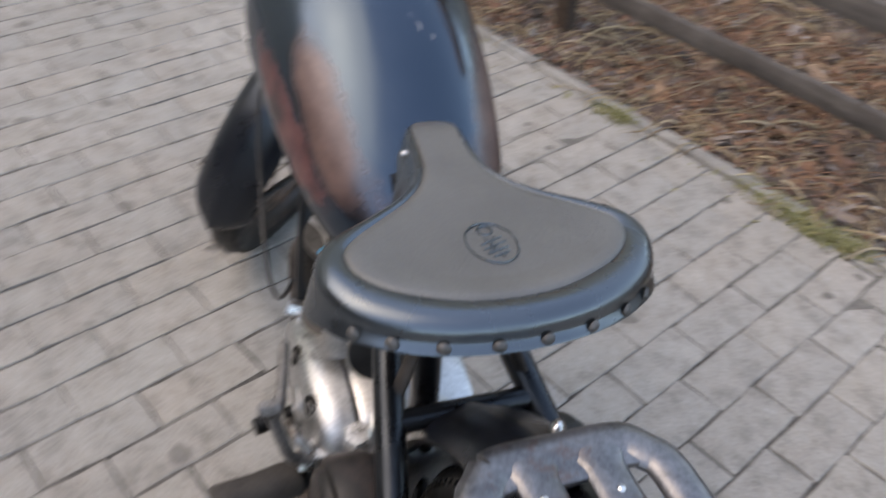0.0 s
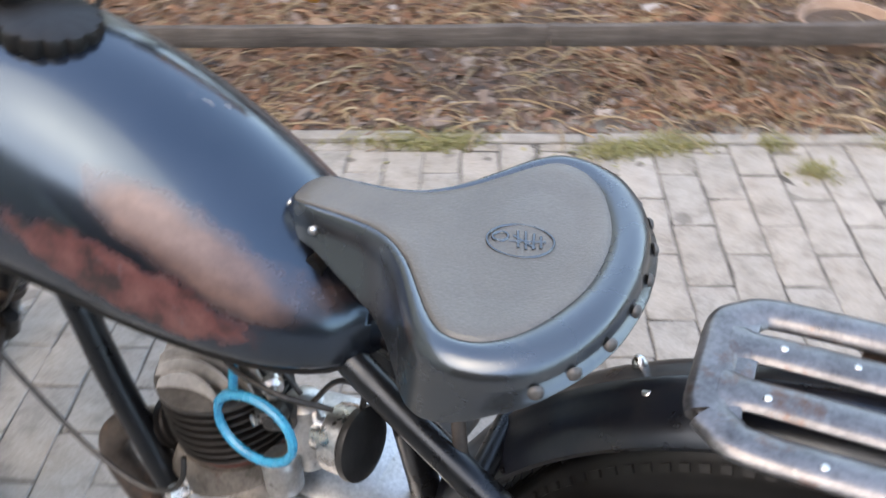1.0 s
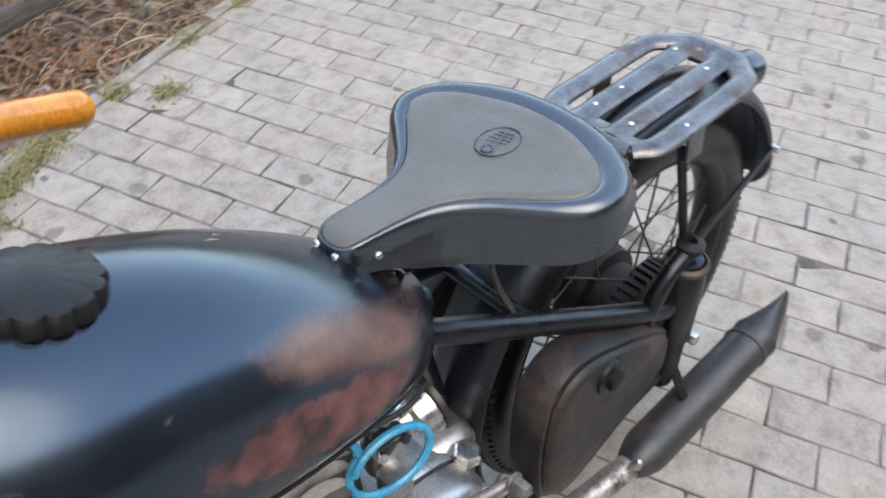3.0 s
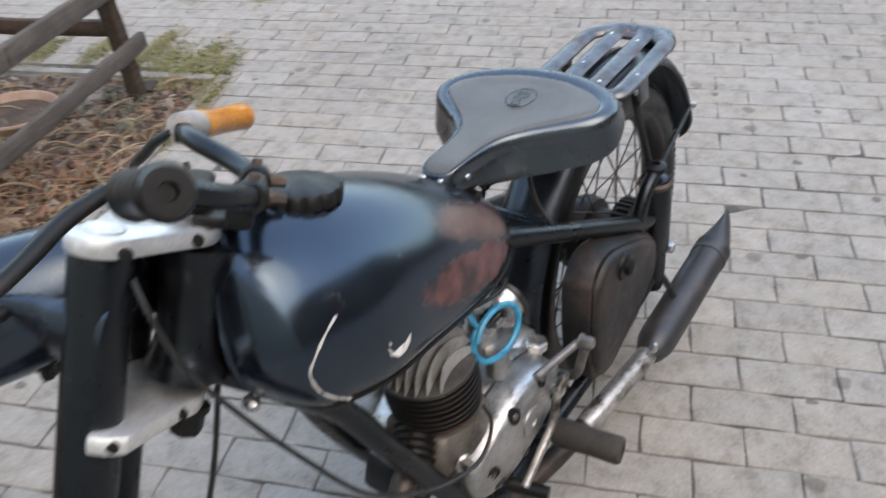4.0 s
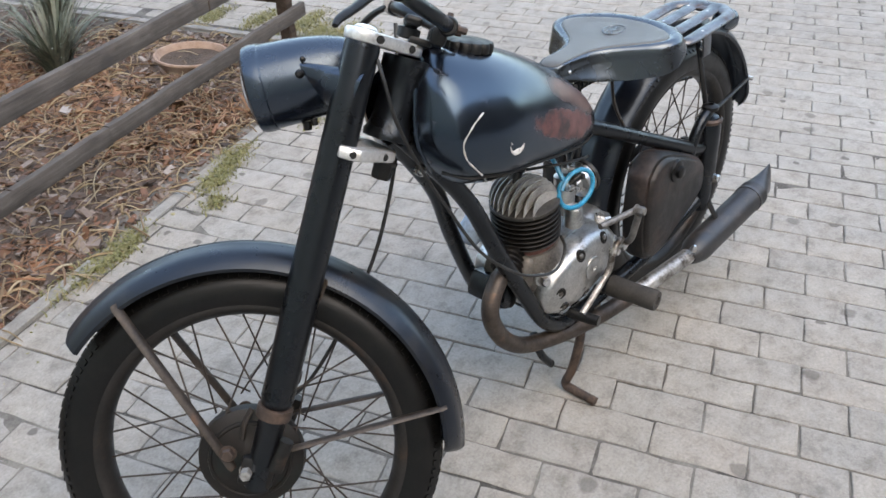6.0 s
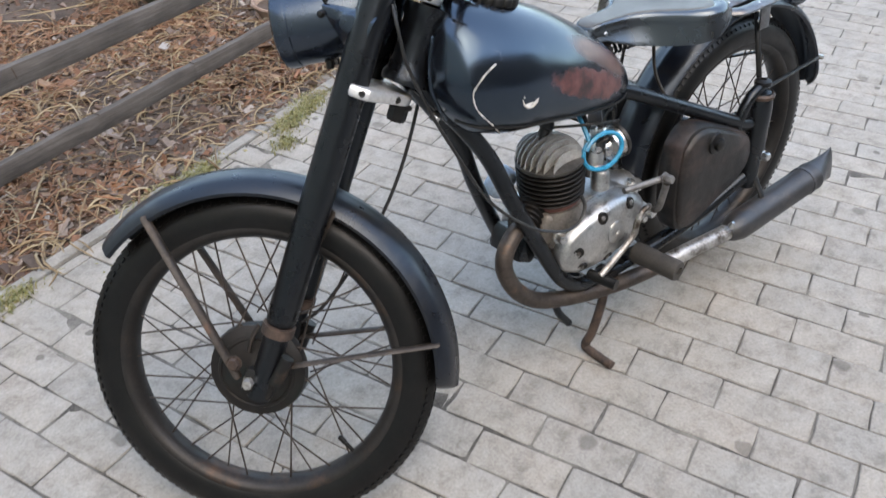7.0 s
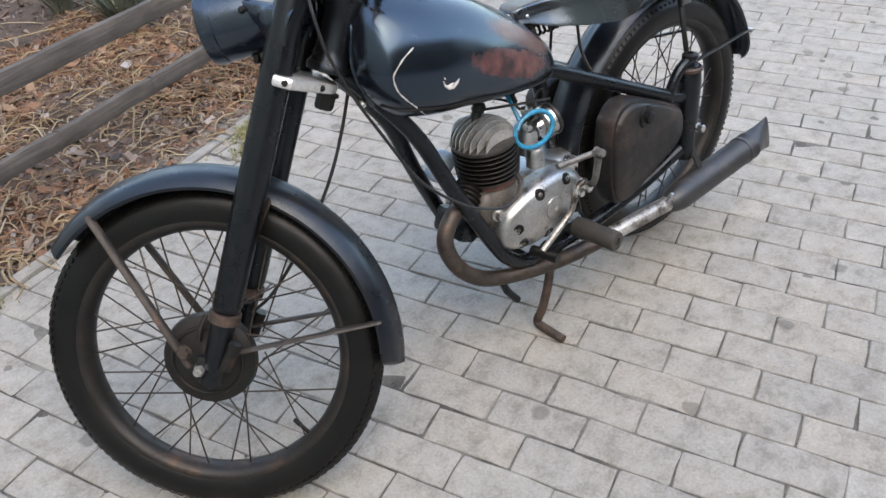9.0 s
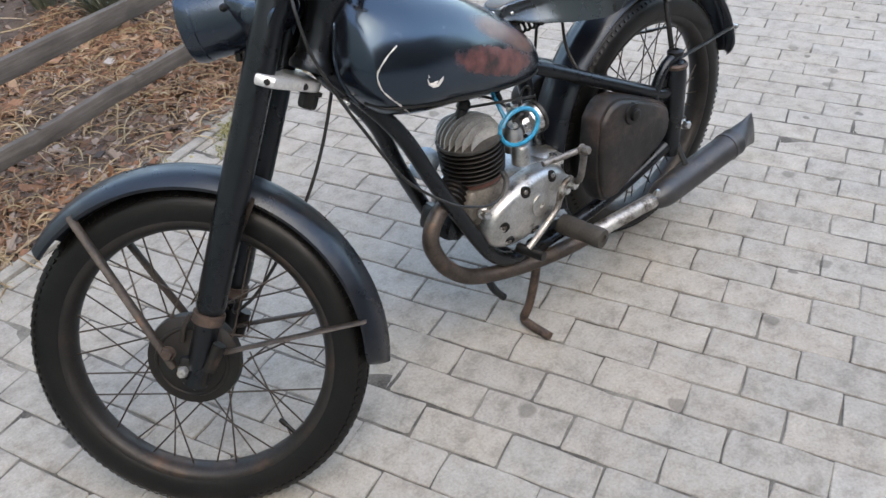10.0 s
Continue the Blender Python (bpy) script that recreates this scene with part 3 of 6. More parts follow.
tufts("weed_patch", spots, leaf_green, 0.024, "patch of green weeds at the end of the bed", 8, 420, 0.065)
spots = [(2.14, 1.60, 2.2), (2.2, 1.75, 2.0), (2.16, 1.95, 2.2), (2.25, 2.1, 2.2), (2.18, 1.42, 1.6), (2.3, 1.5, 2.0), (2.35, 1.9, 2.2), (2.4, 2.25, 2.0)]
tufts("weed_strip", spots, leaf_green, 0.024, "strip of weeds between far pavers", 9, 380, 0.07)
spots = [(0.8 + 0.05 * k, 1.62 + 0.06 * ((k * 7) % 5), 0.8) for k in range(5)]
tufts("dry_weed", spots, grey_green, 0.07, "dry grey-green weeds on the bed by the fence post", 10, 40, 0.05)
litter("joint_moss", 900, leaf_green, 0.010, "bits of moss in the joints by the edging", lambda r: (r.uniform(-2.0, 1.2), EDGE - 0.02 - 0.16 * r.random() ** 2), 12)

# Low rustic fence along the bed, with a return at its end
FU, POSTS = 1.655, (1.01, -1.54)


def beam(name, a, b, w, h, material, parent, seed):
    """A weathered batten from a to b, slightly warped, with rounded arrises."""
    a, b, r = Vector(a), Vector(b), random.Random(seed)
    d = (b - a).normalized()
    upv = Vector((0, 0, 1)) if abs(d.z) < 0.9 else Vector((1, 0, 0))
    side = d.cross(upv).normalized()
    upv = side.cross(d)
    rows, n = [], 16
    for k in range(n + 1):
        c = a + (b - a) * k / n + side * r.gauss(0, 0.0012) + upv * r.gauss(0, 0.0012)
        ring_ = []
        for x, y in ((-1, -0.8), (-0.8, -1), (0.8, -1), (1, -0.8), (1, 0.8), (0.8, 1), (-0.8, 1), (-1, 0.8)):
            ring_.append(c + side * x * w / 2 * (1 + r.gauss(0, 0.012)) + upv * y * h / 2 * (1 + r.gauss(0, 0.012)))
        rows.append(ring_)
    return part(name, Shape().rings([[PAVE @ p for p in row] for row in rows]), material, parent, sharp=35)


fence = thing("garden_fence", "low weathered wooden rail fence standing in the bed", "fence")
for k, v in enumerate(POSTS):
    beam("post", (v + 0.02, FU + 0.045, -0.1), (v - 0.015, FU + 0.035, 0.50), 0.052, 0.052, post_wood, fence, 20 + k)
joins = [1.085, -0.15, -1.54, -4.0]
for a, b in zip(joins, joins[1:]):
    beam("rail", (a, FU - 0.002, 0.205 + 0.004 * a), (b + 0.004, FU, 0.205 + 0.004 * b), 0.026, 0.056, fence_wood, fence, int(40 + 7 * a))
joins = [1.06, -1.54, -4.0]
for a, b in zip(joins, joins[1:]):
    beam("rail", (a, FU + 0.002, 0.432), (b + 0.004, FU, 0.436), 0.028, 0.062, fence_wood, fence, int(50 + 7 * a))
beam("rail", (1.025, FU + 0.07, 0.272), (1.035, 3.6, 0.268), 0.028, 0.055, post_wood, fence, 71)
beam("rail", (1.025, FU + 0.07, 0.455), (1.035, 3.6, 0.455), 0.028, 0.055, post_wood, fence, 72)
beam("post", (1.035, 3.6, -0.1), (1.035, 3.6, 0.50), 0.052, 0.052, post_wood, fence, 73)
for z, vs in ((0.205, (0.80, -0.55, -1.2)), (0.434, (0.45, -0.75))):
    for v in vs:
        part("split", Shape().box((0.004, 0.0275, 0.058), PAVE @ pose(v, FU, z + 0.004 * v * (z < 0.3), 0, rnd.uniform(-14, 14), 0)), post_wood, fence, "dark crack in the rail")

# Terracotta saucer on the bed
SC = PAVE @ pose(0.795, 2.05, 0.012, 2, 3, 0)
saucer = new("plant_saucer", Shape().ring([(0.001, 0.004), (0.10, 0.004), (0.125, 0.012), (0.142, 0.050), (0.147, 0.056), (0.155, 0.056), (0.157, 0.048), (0.150, 0.040), (0.135, 0.0), (0.001, -0.003)], 48, SC).mesh("plant_saucer", terracotta))
part("soil_fill", Shape().lathe([(0.134, 0.030), (0.10, 0.033), (0.05, 0.028), (0.0, 0.031)], 32, SC), soil, saucer, "dark dry soil in the saucer")
tagged(saucer, "pale-rimmed round terracotta plant saucer lying on the bed", "saucer")


def spiky_plant(v, u, count, length, seed, label):
    """A clump of long arching narrow leaves."""
    r = random.Random(seed)
    base = at_bed(v, u, -0.01)
    ob = thing("spiky_plant", label, "plant", m=Matrix.Translation(base))
    s = Shape()
    for _ in range(count):
        a, l, bend = r.uniform(0, 6.283), length * r.uniform(0.55, 1.1), r.uniform(0.25, 1.0)
        out, w = Vector((math.cos(a), math.sin(a), 0)), r.uniform(0.004, 0.009)
        side = Vector((-out.y, out.x, 0)) * w
        st = out * r.uniform(0, 0.05)
        pts = []
        for k in range(6):
            t = k / 5
            c = st + out * l * 0.75 * bend * t ** 1.4 + Vector((0, 0, l * (t - 0.45 * bend * t * t)))
            pts += [c - side * (1 - t) ** 0.7, c + side * (1 - t) ** 0.7 + Vector((0, 0, 0.001))]
        s.add(pts, [(2 * k, 2 * k + 1, 2 * k + 3, 2 * k + 2) for k in range(5)])
    part("leaves", s, grey_green, ob, sharp=60)
    part("crown", Shape().lathe([(0.05, 0), (0.045, 0.02), (0.02, 0.05), (0.0, 0.055)], 12), soil, ob)
    return ob


spiky_plant(0.55, 2.55, 230, 0.42, 31, "grey-green clump of arching narrow leaves behind the fence")
spiky_plant(0.95, 2.90, 170, 0.40, 32, "grey-green clump of arching narrow leaves behind the fence")
spiky_plant(0.62, 3.05, 120, 0.30, 33, "grey-green clump of arching narrow leaves behind the fence")

# ---- the motorcycle ----
# Bike frame: x runs back from the front, y to its right, z up; the rear axle stands over x = 0.
BIKE = pose(0, -0.041, 0, 0, 0, -3.4) @ pose(0, 0, 0, -3.5, 0, 0)
motorcycle = thing("motorcycle", "old black motorcycle with worn paint, parked on grey paving", "motorcycle", m=BIKE)
R_TYRE = 0.319
REAR = Vector((-0.006, 0.0, 0.321))

# The steering turns about an axis through the lower clamp. Steering frame: x forward, y to the left, z up along the axis.
RAKE, LOCK = radians(27.7), radians(45.0)
HEAD = Vector((-0.936, 0.0, 0.744))
up_axis = Vector((math.sin(RAKE), 0, math.cos(RAKE)))
ahead0 = Vector((-math.cos(RAKE), 0, math.sin(RAKE)))
ahead = Matrix.Rotation(-LOCK, 3, up_axis) @ ahead0
left = up_axis.cross(ahead)
STEER = Matrix.Translation(HEAD) @ Matrix((ahead, left, up_axis)).transposed().to_4x4()
AXLE_DROP, AXLE_OFF = -0.542, 0.090
# Wheel frames: z along the axle to the bike's left, x back, y up.
FRONT_WHEEL = STEER @ Matrix.Translation((AXLE_OFF, 0, AXLE_DROP)) @ Matrix(((-math.cos(RAKE), math.sin(RAKE), 0, 0), (0, 0, 1, 0), (math.sin(RAKE), math.cos(RAKE), 0, 0), (0, 0, 0, 1)))
REAR_WHEEL = Matrix.Translation(REAR) @ Matrix(((1, 0, 0, 0), (0, 0, -1, 0), (0, 1, 0, 0), (0, 0, 0, 1)))


def wheel(name, m, hub_profile, hub_label, hub_material, tyre_w=0.034, valve_at=None, spin=0.0):
    """A wire wheel: steel rim, tyre with shoulder tread, hub, 36 crossed spokes and a valve."""
    R = R_TYRE
    rim_profile = [(0.256, -0.020), (0.262, -0.028), (0.256, -0.030), (0.247, -0.025), (0.239, -0.014), (0.237, 0.0),
                   (0.239, 0.014), (0.247, 0.025), (0.256, 0.030), (0.262, 0.028), (0.256, 0.020), (0.245, 0.010), (0.245, -0.010)]
    rim = part(name, Shape().ring(rim_profile, 72, m), rim_steel, motorcycle, "spoked wheel with a rust-stained steel rim", 50)
    w = tyre_w
    side = [(0.249, 0.023), (0.257, 0.0285), (0.267, 0.032), (0.279, w), (0.292, w - 0.001), (0.303, w - 0.006), (0.310, w - 0.012), (0.311, w - 0.0125), (R - 0.002, w - 0.019), (R, 0.006)]
    part("tyre", Shape().ring(side + [(r, -h) for r, h in side[::-1]], 96, m), rubber, rim, "worn black rubber tyre", 30)
    tread = Shape()
    for k in range(118):
        a = 2 * math.pi * k / 118
        for s in (1, -1):
            tread.box((0.007, 0.0085, 0.008), m @ Matrix.Rotation(a, 4, 'Z') @ pose(0.3050, 0, s * (w - 0.0095), 0, s * 38, 0))
    for k in range(104):
        a = 2 * math.pi * (k + 0.5) / 104
        for z in (-0.007, 0.007):
            tread.box((0.0025, 0.015, 0.009), m @ Matrix.Rotation(a, 4, 'Z') @ pose(R - 0.0005, 0, z, 18 if z > 0 else -18, 0, 0))
    part("tread", tread, rubber, rim)
    part("hub", Shape().lathe(hub_profile, 40, m), hub_material, rim, hub_label, 35)
    spoke = Shape().tube([(0, 0, 0), (1, 0, 0)], 0.5, 6).mesh("spoke", spoke_steel)
    flange = max(r for r, h in hub_profile) * 0.93
    zs = max(h for r, h in hub_profile if r > 0.6 * max(r for r, h in hub_profile))
    for k in range(36):
        sgn = 1 if k % 2 else -1
        lean = 0.62 if (k // 2) % 2 else -0.62
        a = 2 * math.pi * k / 36 + spin
        p0 = m @ Vector((flange * math.cos(a + lean), flange * math.sin(a + lean), sgn * min(zs, 0.04)))
        p1 = m @ Vector((0.241 * math.cos(a), 0.241 * math.sin(a), sgn * 0.004))
        ob = new("spoke", spoke)
        ob.parent = rim
        d = p1 - p0
        ob.matrix_local = Matrix.Translation(p0) @ d.to_track_quat('X', 'Z').to_matrix().to_4x4() @ Matrix.Diagonal((d.length, 0.0034, 0.0034, 1))
    if valve_at is not None:
        v0, v1 = (m @ Vector((r * math.cos(valve_at), r * math.sin(valve_at), 0)) for r in (0.241, 0.200))
        s = Shape().lathe([(0.004, 0), (0.004, 0.024), (0.0052, 0.025), (0.0052, 0.040), (0.003, 0.042)], 10, along(v0, v1))
        part("valve", s, rubber, rim, "black capped tyre valve")
    return rim


def mudguard(name, m, radius, a0, a1, half, drop, label, material, tail=0.06):
    """A deep curved mudguard with a raised rib down its crown, a rolled rim and a rounded tongue at its first end."""
    outer = []
    for k in range(13):
        q = -1 + 2 * k / 12
        crown = 0.004 * math.exp(-(q / 0.16) ** 2)
        outer.append((radius - drop * (1 - math.sqrt(max(0.0, 1 - (0.96 * q) ** 2))) + crown, half * q))
    lip = [(outer[-1][0] - 0.006, half + 0.004), (outer[-1][0] - 0.012, half + 0.001)]
    inner = [(r - 0.003, h * 0.96) for r, h in outer[::-1]]
    lip2 = [(outer[0][0] - 0.012, -half - 0.001), (outer[0][0] - 0.006, -half - 0.004)]
    profile = outer + lip + inner + lip2
    rows = []
    for q in sorted(set(np.linspace(0, 1, 64)) | {tail * k / 8 for k in range(8)}):
        a = a0 + (a1 - a0) * q
        e = math.sqrt(1 - (1 - max(q, 0.02 * tail) / tail) ** 2) if q < tail else 1.0
        rows.append([m @ Vector((r * math.cos(a), r * math.sin(a), h * (0.25 + 0.75 * e))) for r, h in profile])
    return part(name, Shape().rings(rows), material, motorcycle, label, 50)


front_hub = [(0.012, -0.055), (0.03, -0.052), (0.055, -0.046), (0.06, -0.036), (0.05, -0.02), (0.05, 0.01), (0.074, 0.016), (0.086, 0.02), (0.089, 0.03), (0.086, 0.042), (0.072, 0.05), (0.05, 0.054), (0.03, 0.058), (0.014, 0.066)]
front_wheel = wheel("front_wheel", FRONT_WHEEL, front_hub, "rusty black drum brake hub", rusty_hub, valve_at=radians(-57))
rear_hub = [(0.015, -0.075), (0.05, -0.065), (0.075, -0.06), (0.08, -0.045), (0.076, -0.02), (0.06, -0.015), (0.058, 0.02), (0.075, 0.025), (0.085, 0.035), (0.085, 0.06), (0.06, 0.066), (0.02, 0.08)]
rear_wheel = wheel("rear_wheel", REAR_WHEEL, rear_hub, "rusty dark drum hub with a toothed ring", rusty_hub, spin=0.1)
tooth = Shape().box((0.010, 0.0075, 0.03)).mesh("tooth", rusty_hub)
for k in range(40):
    ob = new("tooth", tooth)
    ob.parent = rear_wheel
    ob.matrix_local = REAR_WHEEL @ Matrix.Rotation(2 * math.pi * k / 40, 4, 'Z') @ pose(0.088, 0, 0.045)

# Mudguards and their stays
front_guard = mudguard("front_mudguard", FRONT_WHEEL, 0.355, radians(-15), radians(131), 0.053, 0.032, "black front mudguard with a scuffed rim", guard_paint)
rear_guard = mudguard("rear_mudguard", REAR_WHEEL, 0.373, radians(9), radians(196), 0.047, 0.021, "black rear mudguard, dusty at the tail", guard_paint)


def strap(parent, m, a, b, w=0.016, t=0.006, name="stay", material=None):
    """A flattened rod from a to b."""
    a, b = m @ Vector(a), m @ Vector(b)
    s = Shape()
    s.tube([a, a + (b - a) * 0.02, a + (b - a) * 0.98, b], [w * 0.35, w * 0.5, w * 0.5, w * 0.35], 8, flat=t / w)
    return part(name, s, material or stay_steel, parent)


def polar(r, deg, z):
    return (r * math.cos(radians(deg)), r * math.sin(radians(deg)), z)


for s in (1, -1):
    strap(front_guard, FRONT_WHEEL, polar(0.334, 113, s * 0.055), (-0.022, 0.004, s * 0.080), 0.017)
    strap(front_guard, FRONT_WHEEL, polar(0.334, 2, s * 0.055), (0.03, 0.012, s * 0.075), 0.015)
    strap(front_guard, FRONT_WHEEL, polar(0.334, 54, s * 0.055), (0.088, 0.120, s * 0.066), 0.019)
    strap(rear_guard, Matrix(), (0.318, s * 0.048, 0.470), (-0.030, s * 0.112, 0.505), 0.011, 0.008, material=dull_black)
    bolt(rear_guard, (0.318, s * 0.047, 0.470), (0.318, s * 0.060, 0.471), 0.006)
    strap(rear_guard, Matrix(), (-0.012, s * 0.056, 0.670), (-0.032, s * 0.108, 0.505), 0.014, 0.010, material=dull_black)
    bolt(rear_guard, (-0.013, s * 0.058, 0.650), (-0.012, s * 0.070, 0.652), 0.007, dome=True)
bolt(rear_guard, (-0.177, -0.010, 0.637), (-0.183, -0.010, 0.650), 0.009, dome=True)
bolt(rear_guard, (-0.195, 0.030, 0.635), (-0.200, 0.032, 0.645), 0.007, dome=True)


# Fork: two covered legs, silver clamps, headlamp and handlebar
LEG = 0.078
LEG_X = 0.070
for s in (1, -1):
    top = STEER @ Vector((LEG_X, s * LEG, 0.172))
    s1 = Shape()
    prof = [(0.012, -0.575), (0.021, -0.57), (0.0215, -0.545), (0.0215, -0.425), (0.025, -0.42), (0.0265, -0.412), (0.027, -0.20), (0.027, 0.0), (0.0265, 0.146), (0.0255, 0.152), (0.0, 0.152)]
    s1.lathe(prof, 28, STEER @ Matrix.Translation((LEG_X, s * LEG, 0)))
    leg = part("fork_leg", s1, frame_paint, motorcycle, "black covered telescopic fork leg")
    s2 = Shape().lathe([(0.020, -0.010), (0.0285, -0.009), (0.0285, 0.009), (0.020, 0.010)], 24, STEER @ Matrix.Translation((LEG_X, s * LEG, -0.436)))
    part("clamp_ring", s2, rusty_steel, leg, "rusty clamp ring")
    s3 = Shape().box((0.056, 0.02, 0.05), STEER @ Matrix.Translation((AXLE_OFF - 0.016, s * 0.084, AXLE_DROP)), 0.007)
    part("axle_lug", s3, dull_black, leg)
    part("slider_lug", Shape().tube([STEER @ Vector((LEG_X - 0.030, s * 0.086, -0.478)), STEER @ Vector((LEG_X - 0.022, s * 0.088, -0.530))], [0.012, 0.014], 12), dull_black, leg)
    c = STEER @ Vector((AXLE_OFF, s * 0.088, AXLE_DROP))
    bolt(leg, c, c + left * s * 0.020, 0.010, worn_metal, "axle_nut")
    c = STEER @ Vector((AXLE_OFF + 0.035, s * 0.086, AXLE_DROP + 0.022))
    bolt(leg, c, c + left * s * 0.012, 0.011, rusty_steel, "stay_nut")


def clamp(name, z0, z1, label, round_ends):
    """A cast yoke: a plate that reaches from the steering stem to both legs; the upper one caps the legs."""
    if round_ends:
        pts = [(LEG_X + 0.030 * math.cos(radians(a)), -LEG + 0.028 * math.sin(radians(a))) for a in range(-150, 61, 15)]
        pts += [(LEG_X + 0.012, 0.0)]
        pts += [(LEG_X + 0.030 * math.cos(radians(a)), LEG + 0.028 * math.sin(radians(a))) for a in range(-60, 151, 15)]
    else:
        pts = [(0.034, -0.109), (0.050, -0.114), (0.066, -0.111), (0.070, -0.098), (0.062, -0.06), (0.058, 0.0), (0.062, 0.06), (0.070, 0.098), (0.066, 0.111), (0.050, 0.114), (0.034, 0.109)]
    pts += [(0.002 + 0.022 * math.cos(radians(a)), 0.038 * math.sin(radians(a))) for a in range(110, 251, 20)]
    yoke = part(name, Shape().slab(pts, z0, z1, STEER, 0.005), bright_alloy, motorcycle, label)
    for s in (1, -1):
        for x, y in ((-0.002, 0.042), (0.046, 0.112)):
            c = STEER @ Vector((x, s * y, (z0 + z1) / 2))
            bolt(yoke, c, c + left * s * 0.003, 0.0048, dull_black, "pinch_bolt")
    return yoke


lower = clamp("lower_clamp", -0.015, 0.004, "silver-painted lower fork clamp", False)
upper = clamp("upper_clamp", 0.152, 0.171, "silver-painted upper fork clamp", True)
for s in (1, -1):
    c = STEER @ Vector((LEG_X, s * LEG, 0.171))
    bolt(upper, c, c + up_axis * 0.007, 0.018, bright_alloy, "fork_cap", dome=True)
part("bar_mount", Shape().box((0.036, 0.060, 0.012), STEER @ pose(-0.012, 0, 0.176), 0.004), dull_black, upper)
part("stem_knob", Shape().box((0.028, 0.085, 0.014), STEER @ pose(0.006, 0.0, 0.204), 0.006, 3), dull_black, upper, "black winged steering damper knob")
part("knob_stem", Shape().lathe([(0.014, 0.176), (0.018, 0.178), (0.018, 0.192), (0.011, 0.195), (0.011, 0.208)], 16, STEER @ pose(0.008, 0, 0)), dull_black, upper)
bolt(lower, STEER @ Vector((-0.005, 0, -0.014)), STEER @ Vector((-0.005, 0, -0.045)), 0.017, dull_black, "stem_nut")

# Headlamp on two black ears
LAMP = STEER @ pose(0.152, 0, 0.074) @ Matrix.Rotation(radians(90) + RAKE, 4, 'Y') @ Matrix.Diagonal((0.875, 0.875, 1.0, 1))
shell = [(0.0, -0.118), (0.016, -0.116), (0.034, -0.108), (0.048, -0.094), (0.058, -0.074), (0.0655, -0.050), (0.0705, -0.022), (0.0735, 0.010), (0.075, 0.050)]
lamp = part("headlamp", Shape().lathe(shell, 44, LAMP), black_paint, motorcycle, "glossy black round headlamp shell")
part("lamp_rim", Shape().ring([(0.0745, 0.048), (0.0768, 0.050), (0.0778, 0.064), (0.0752, 0.073), (0.067, 0.077), (0.066, 0.073), (0.073, 0.064)], 48, LAMP), black_paint, lamp, "black lamp rim")
part("lamp_glass", Shape().lathe([(0.0, 0.088), (0.03, 0.086), (0.050, 0.081), (0.068, 0.074), (0.068, 0.069), (0.0, 0.069)], 40, LAMP), glass_grey, lamp, "ribbed clear lamp glass")
bolt(lamp, LAMP @ Vector((0.073, 0, 0.006)), LAMP @ Vector((0.089, 0, 0.008)), 0.007, dull_black, "rim_screw")
bolt(lamp, LAMP @ Vector((0.072, 0.01, -0.006)), LAMP @ Vector((0.083, 0.012, -0.006)), 0.005, dull_black, "rim_screw")
for s in (1, -1):
    horn = spline([STEER @ Vector(p) for p in ((LEG_X - 0.012, s * LEG, 0.074), (LEG_X + 0.026, s * (LEG - 0.008), 0.080), (0.118, s * 0.060, 0.086), (0.158, s * 0.049, 0.089))], 5)
    part("lamp_ear", Shape().tube(horn, [0.0245 - 0.0180 * (k / (len(horn) - 1)) ** 0.9 for k in range(len(horn))], 22, flat=1.85), black_paint, lamp)
    bolt(lamp, STEER @ Vector((0.148, s * 0.054, 0.084)), STEER @ Vector((0.150, s * 0.067, 0.085)), 0.008, dull_black, "ear_bolt", dome=True)
    bolt(lamp, STEER @ Vector((0.150, s * 0.050, 0.104)), STEER @ Vector((0.150, s * 0.062, 0.108)), 0.005, dull_black, "ear_bolt", dome=True)

# Handlebar: nearly straight, on two clips behind the stem
BAR = [(-0.045, 0.0, 0.208), (-0.044, 0.05, 0.208), (-0.020, 0.095, 0.214), (0.022, 0.140, 0.224), (0.036, 0.180, 0.228), (0.028, 0.215, 0.232)]
END = Vector((-0.004, 0.314, 0.257))
THROTTLE_END = Vector((-0.020, -0.334, 0.238))


def bar_point(i, s):
    x, y, z = BAR[i]
    return STEER @ Vector((x, s * y, z))


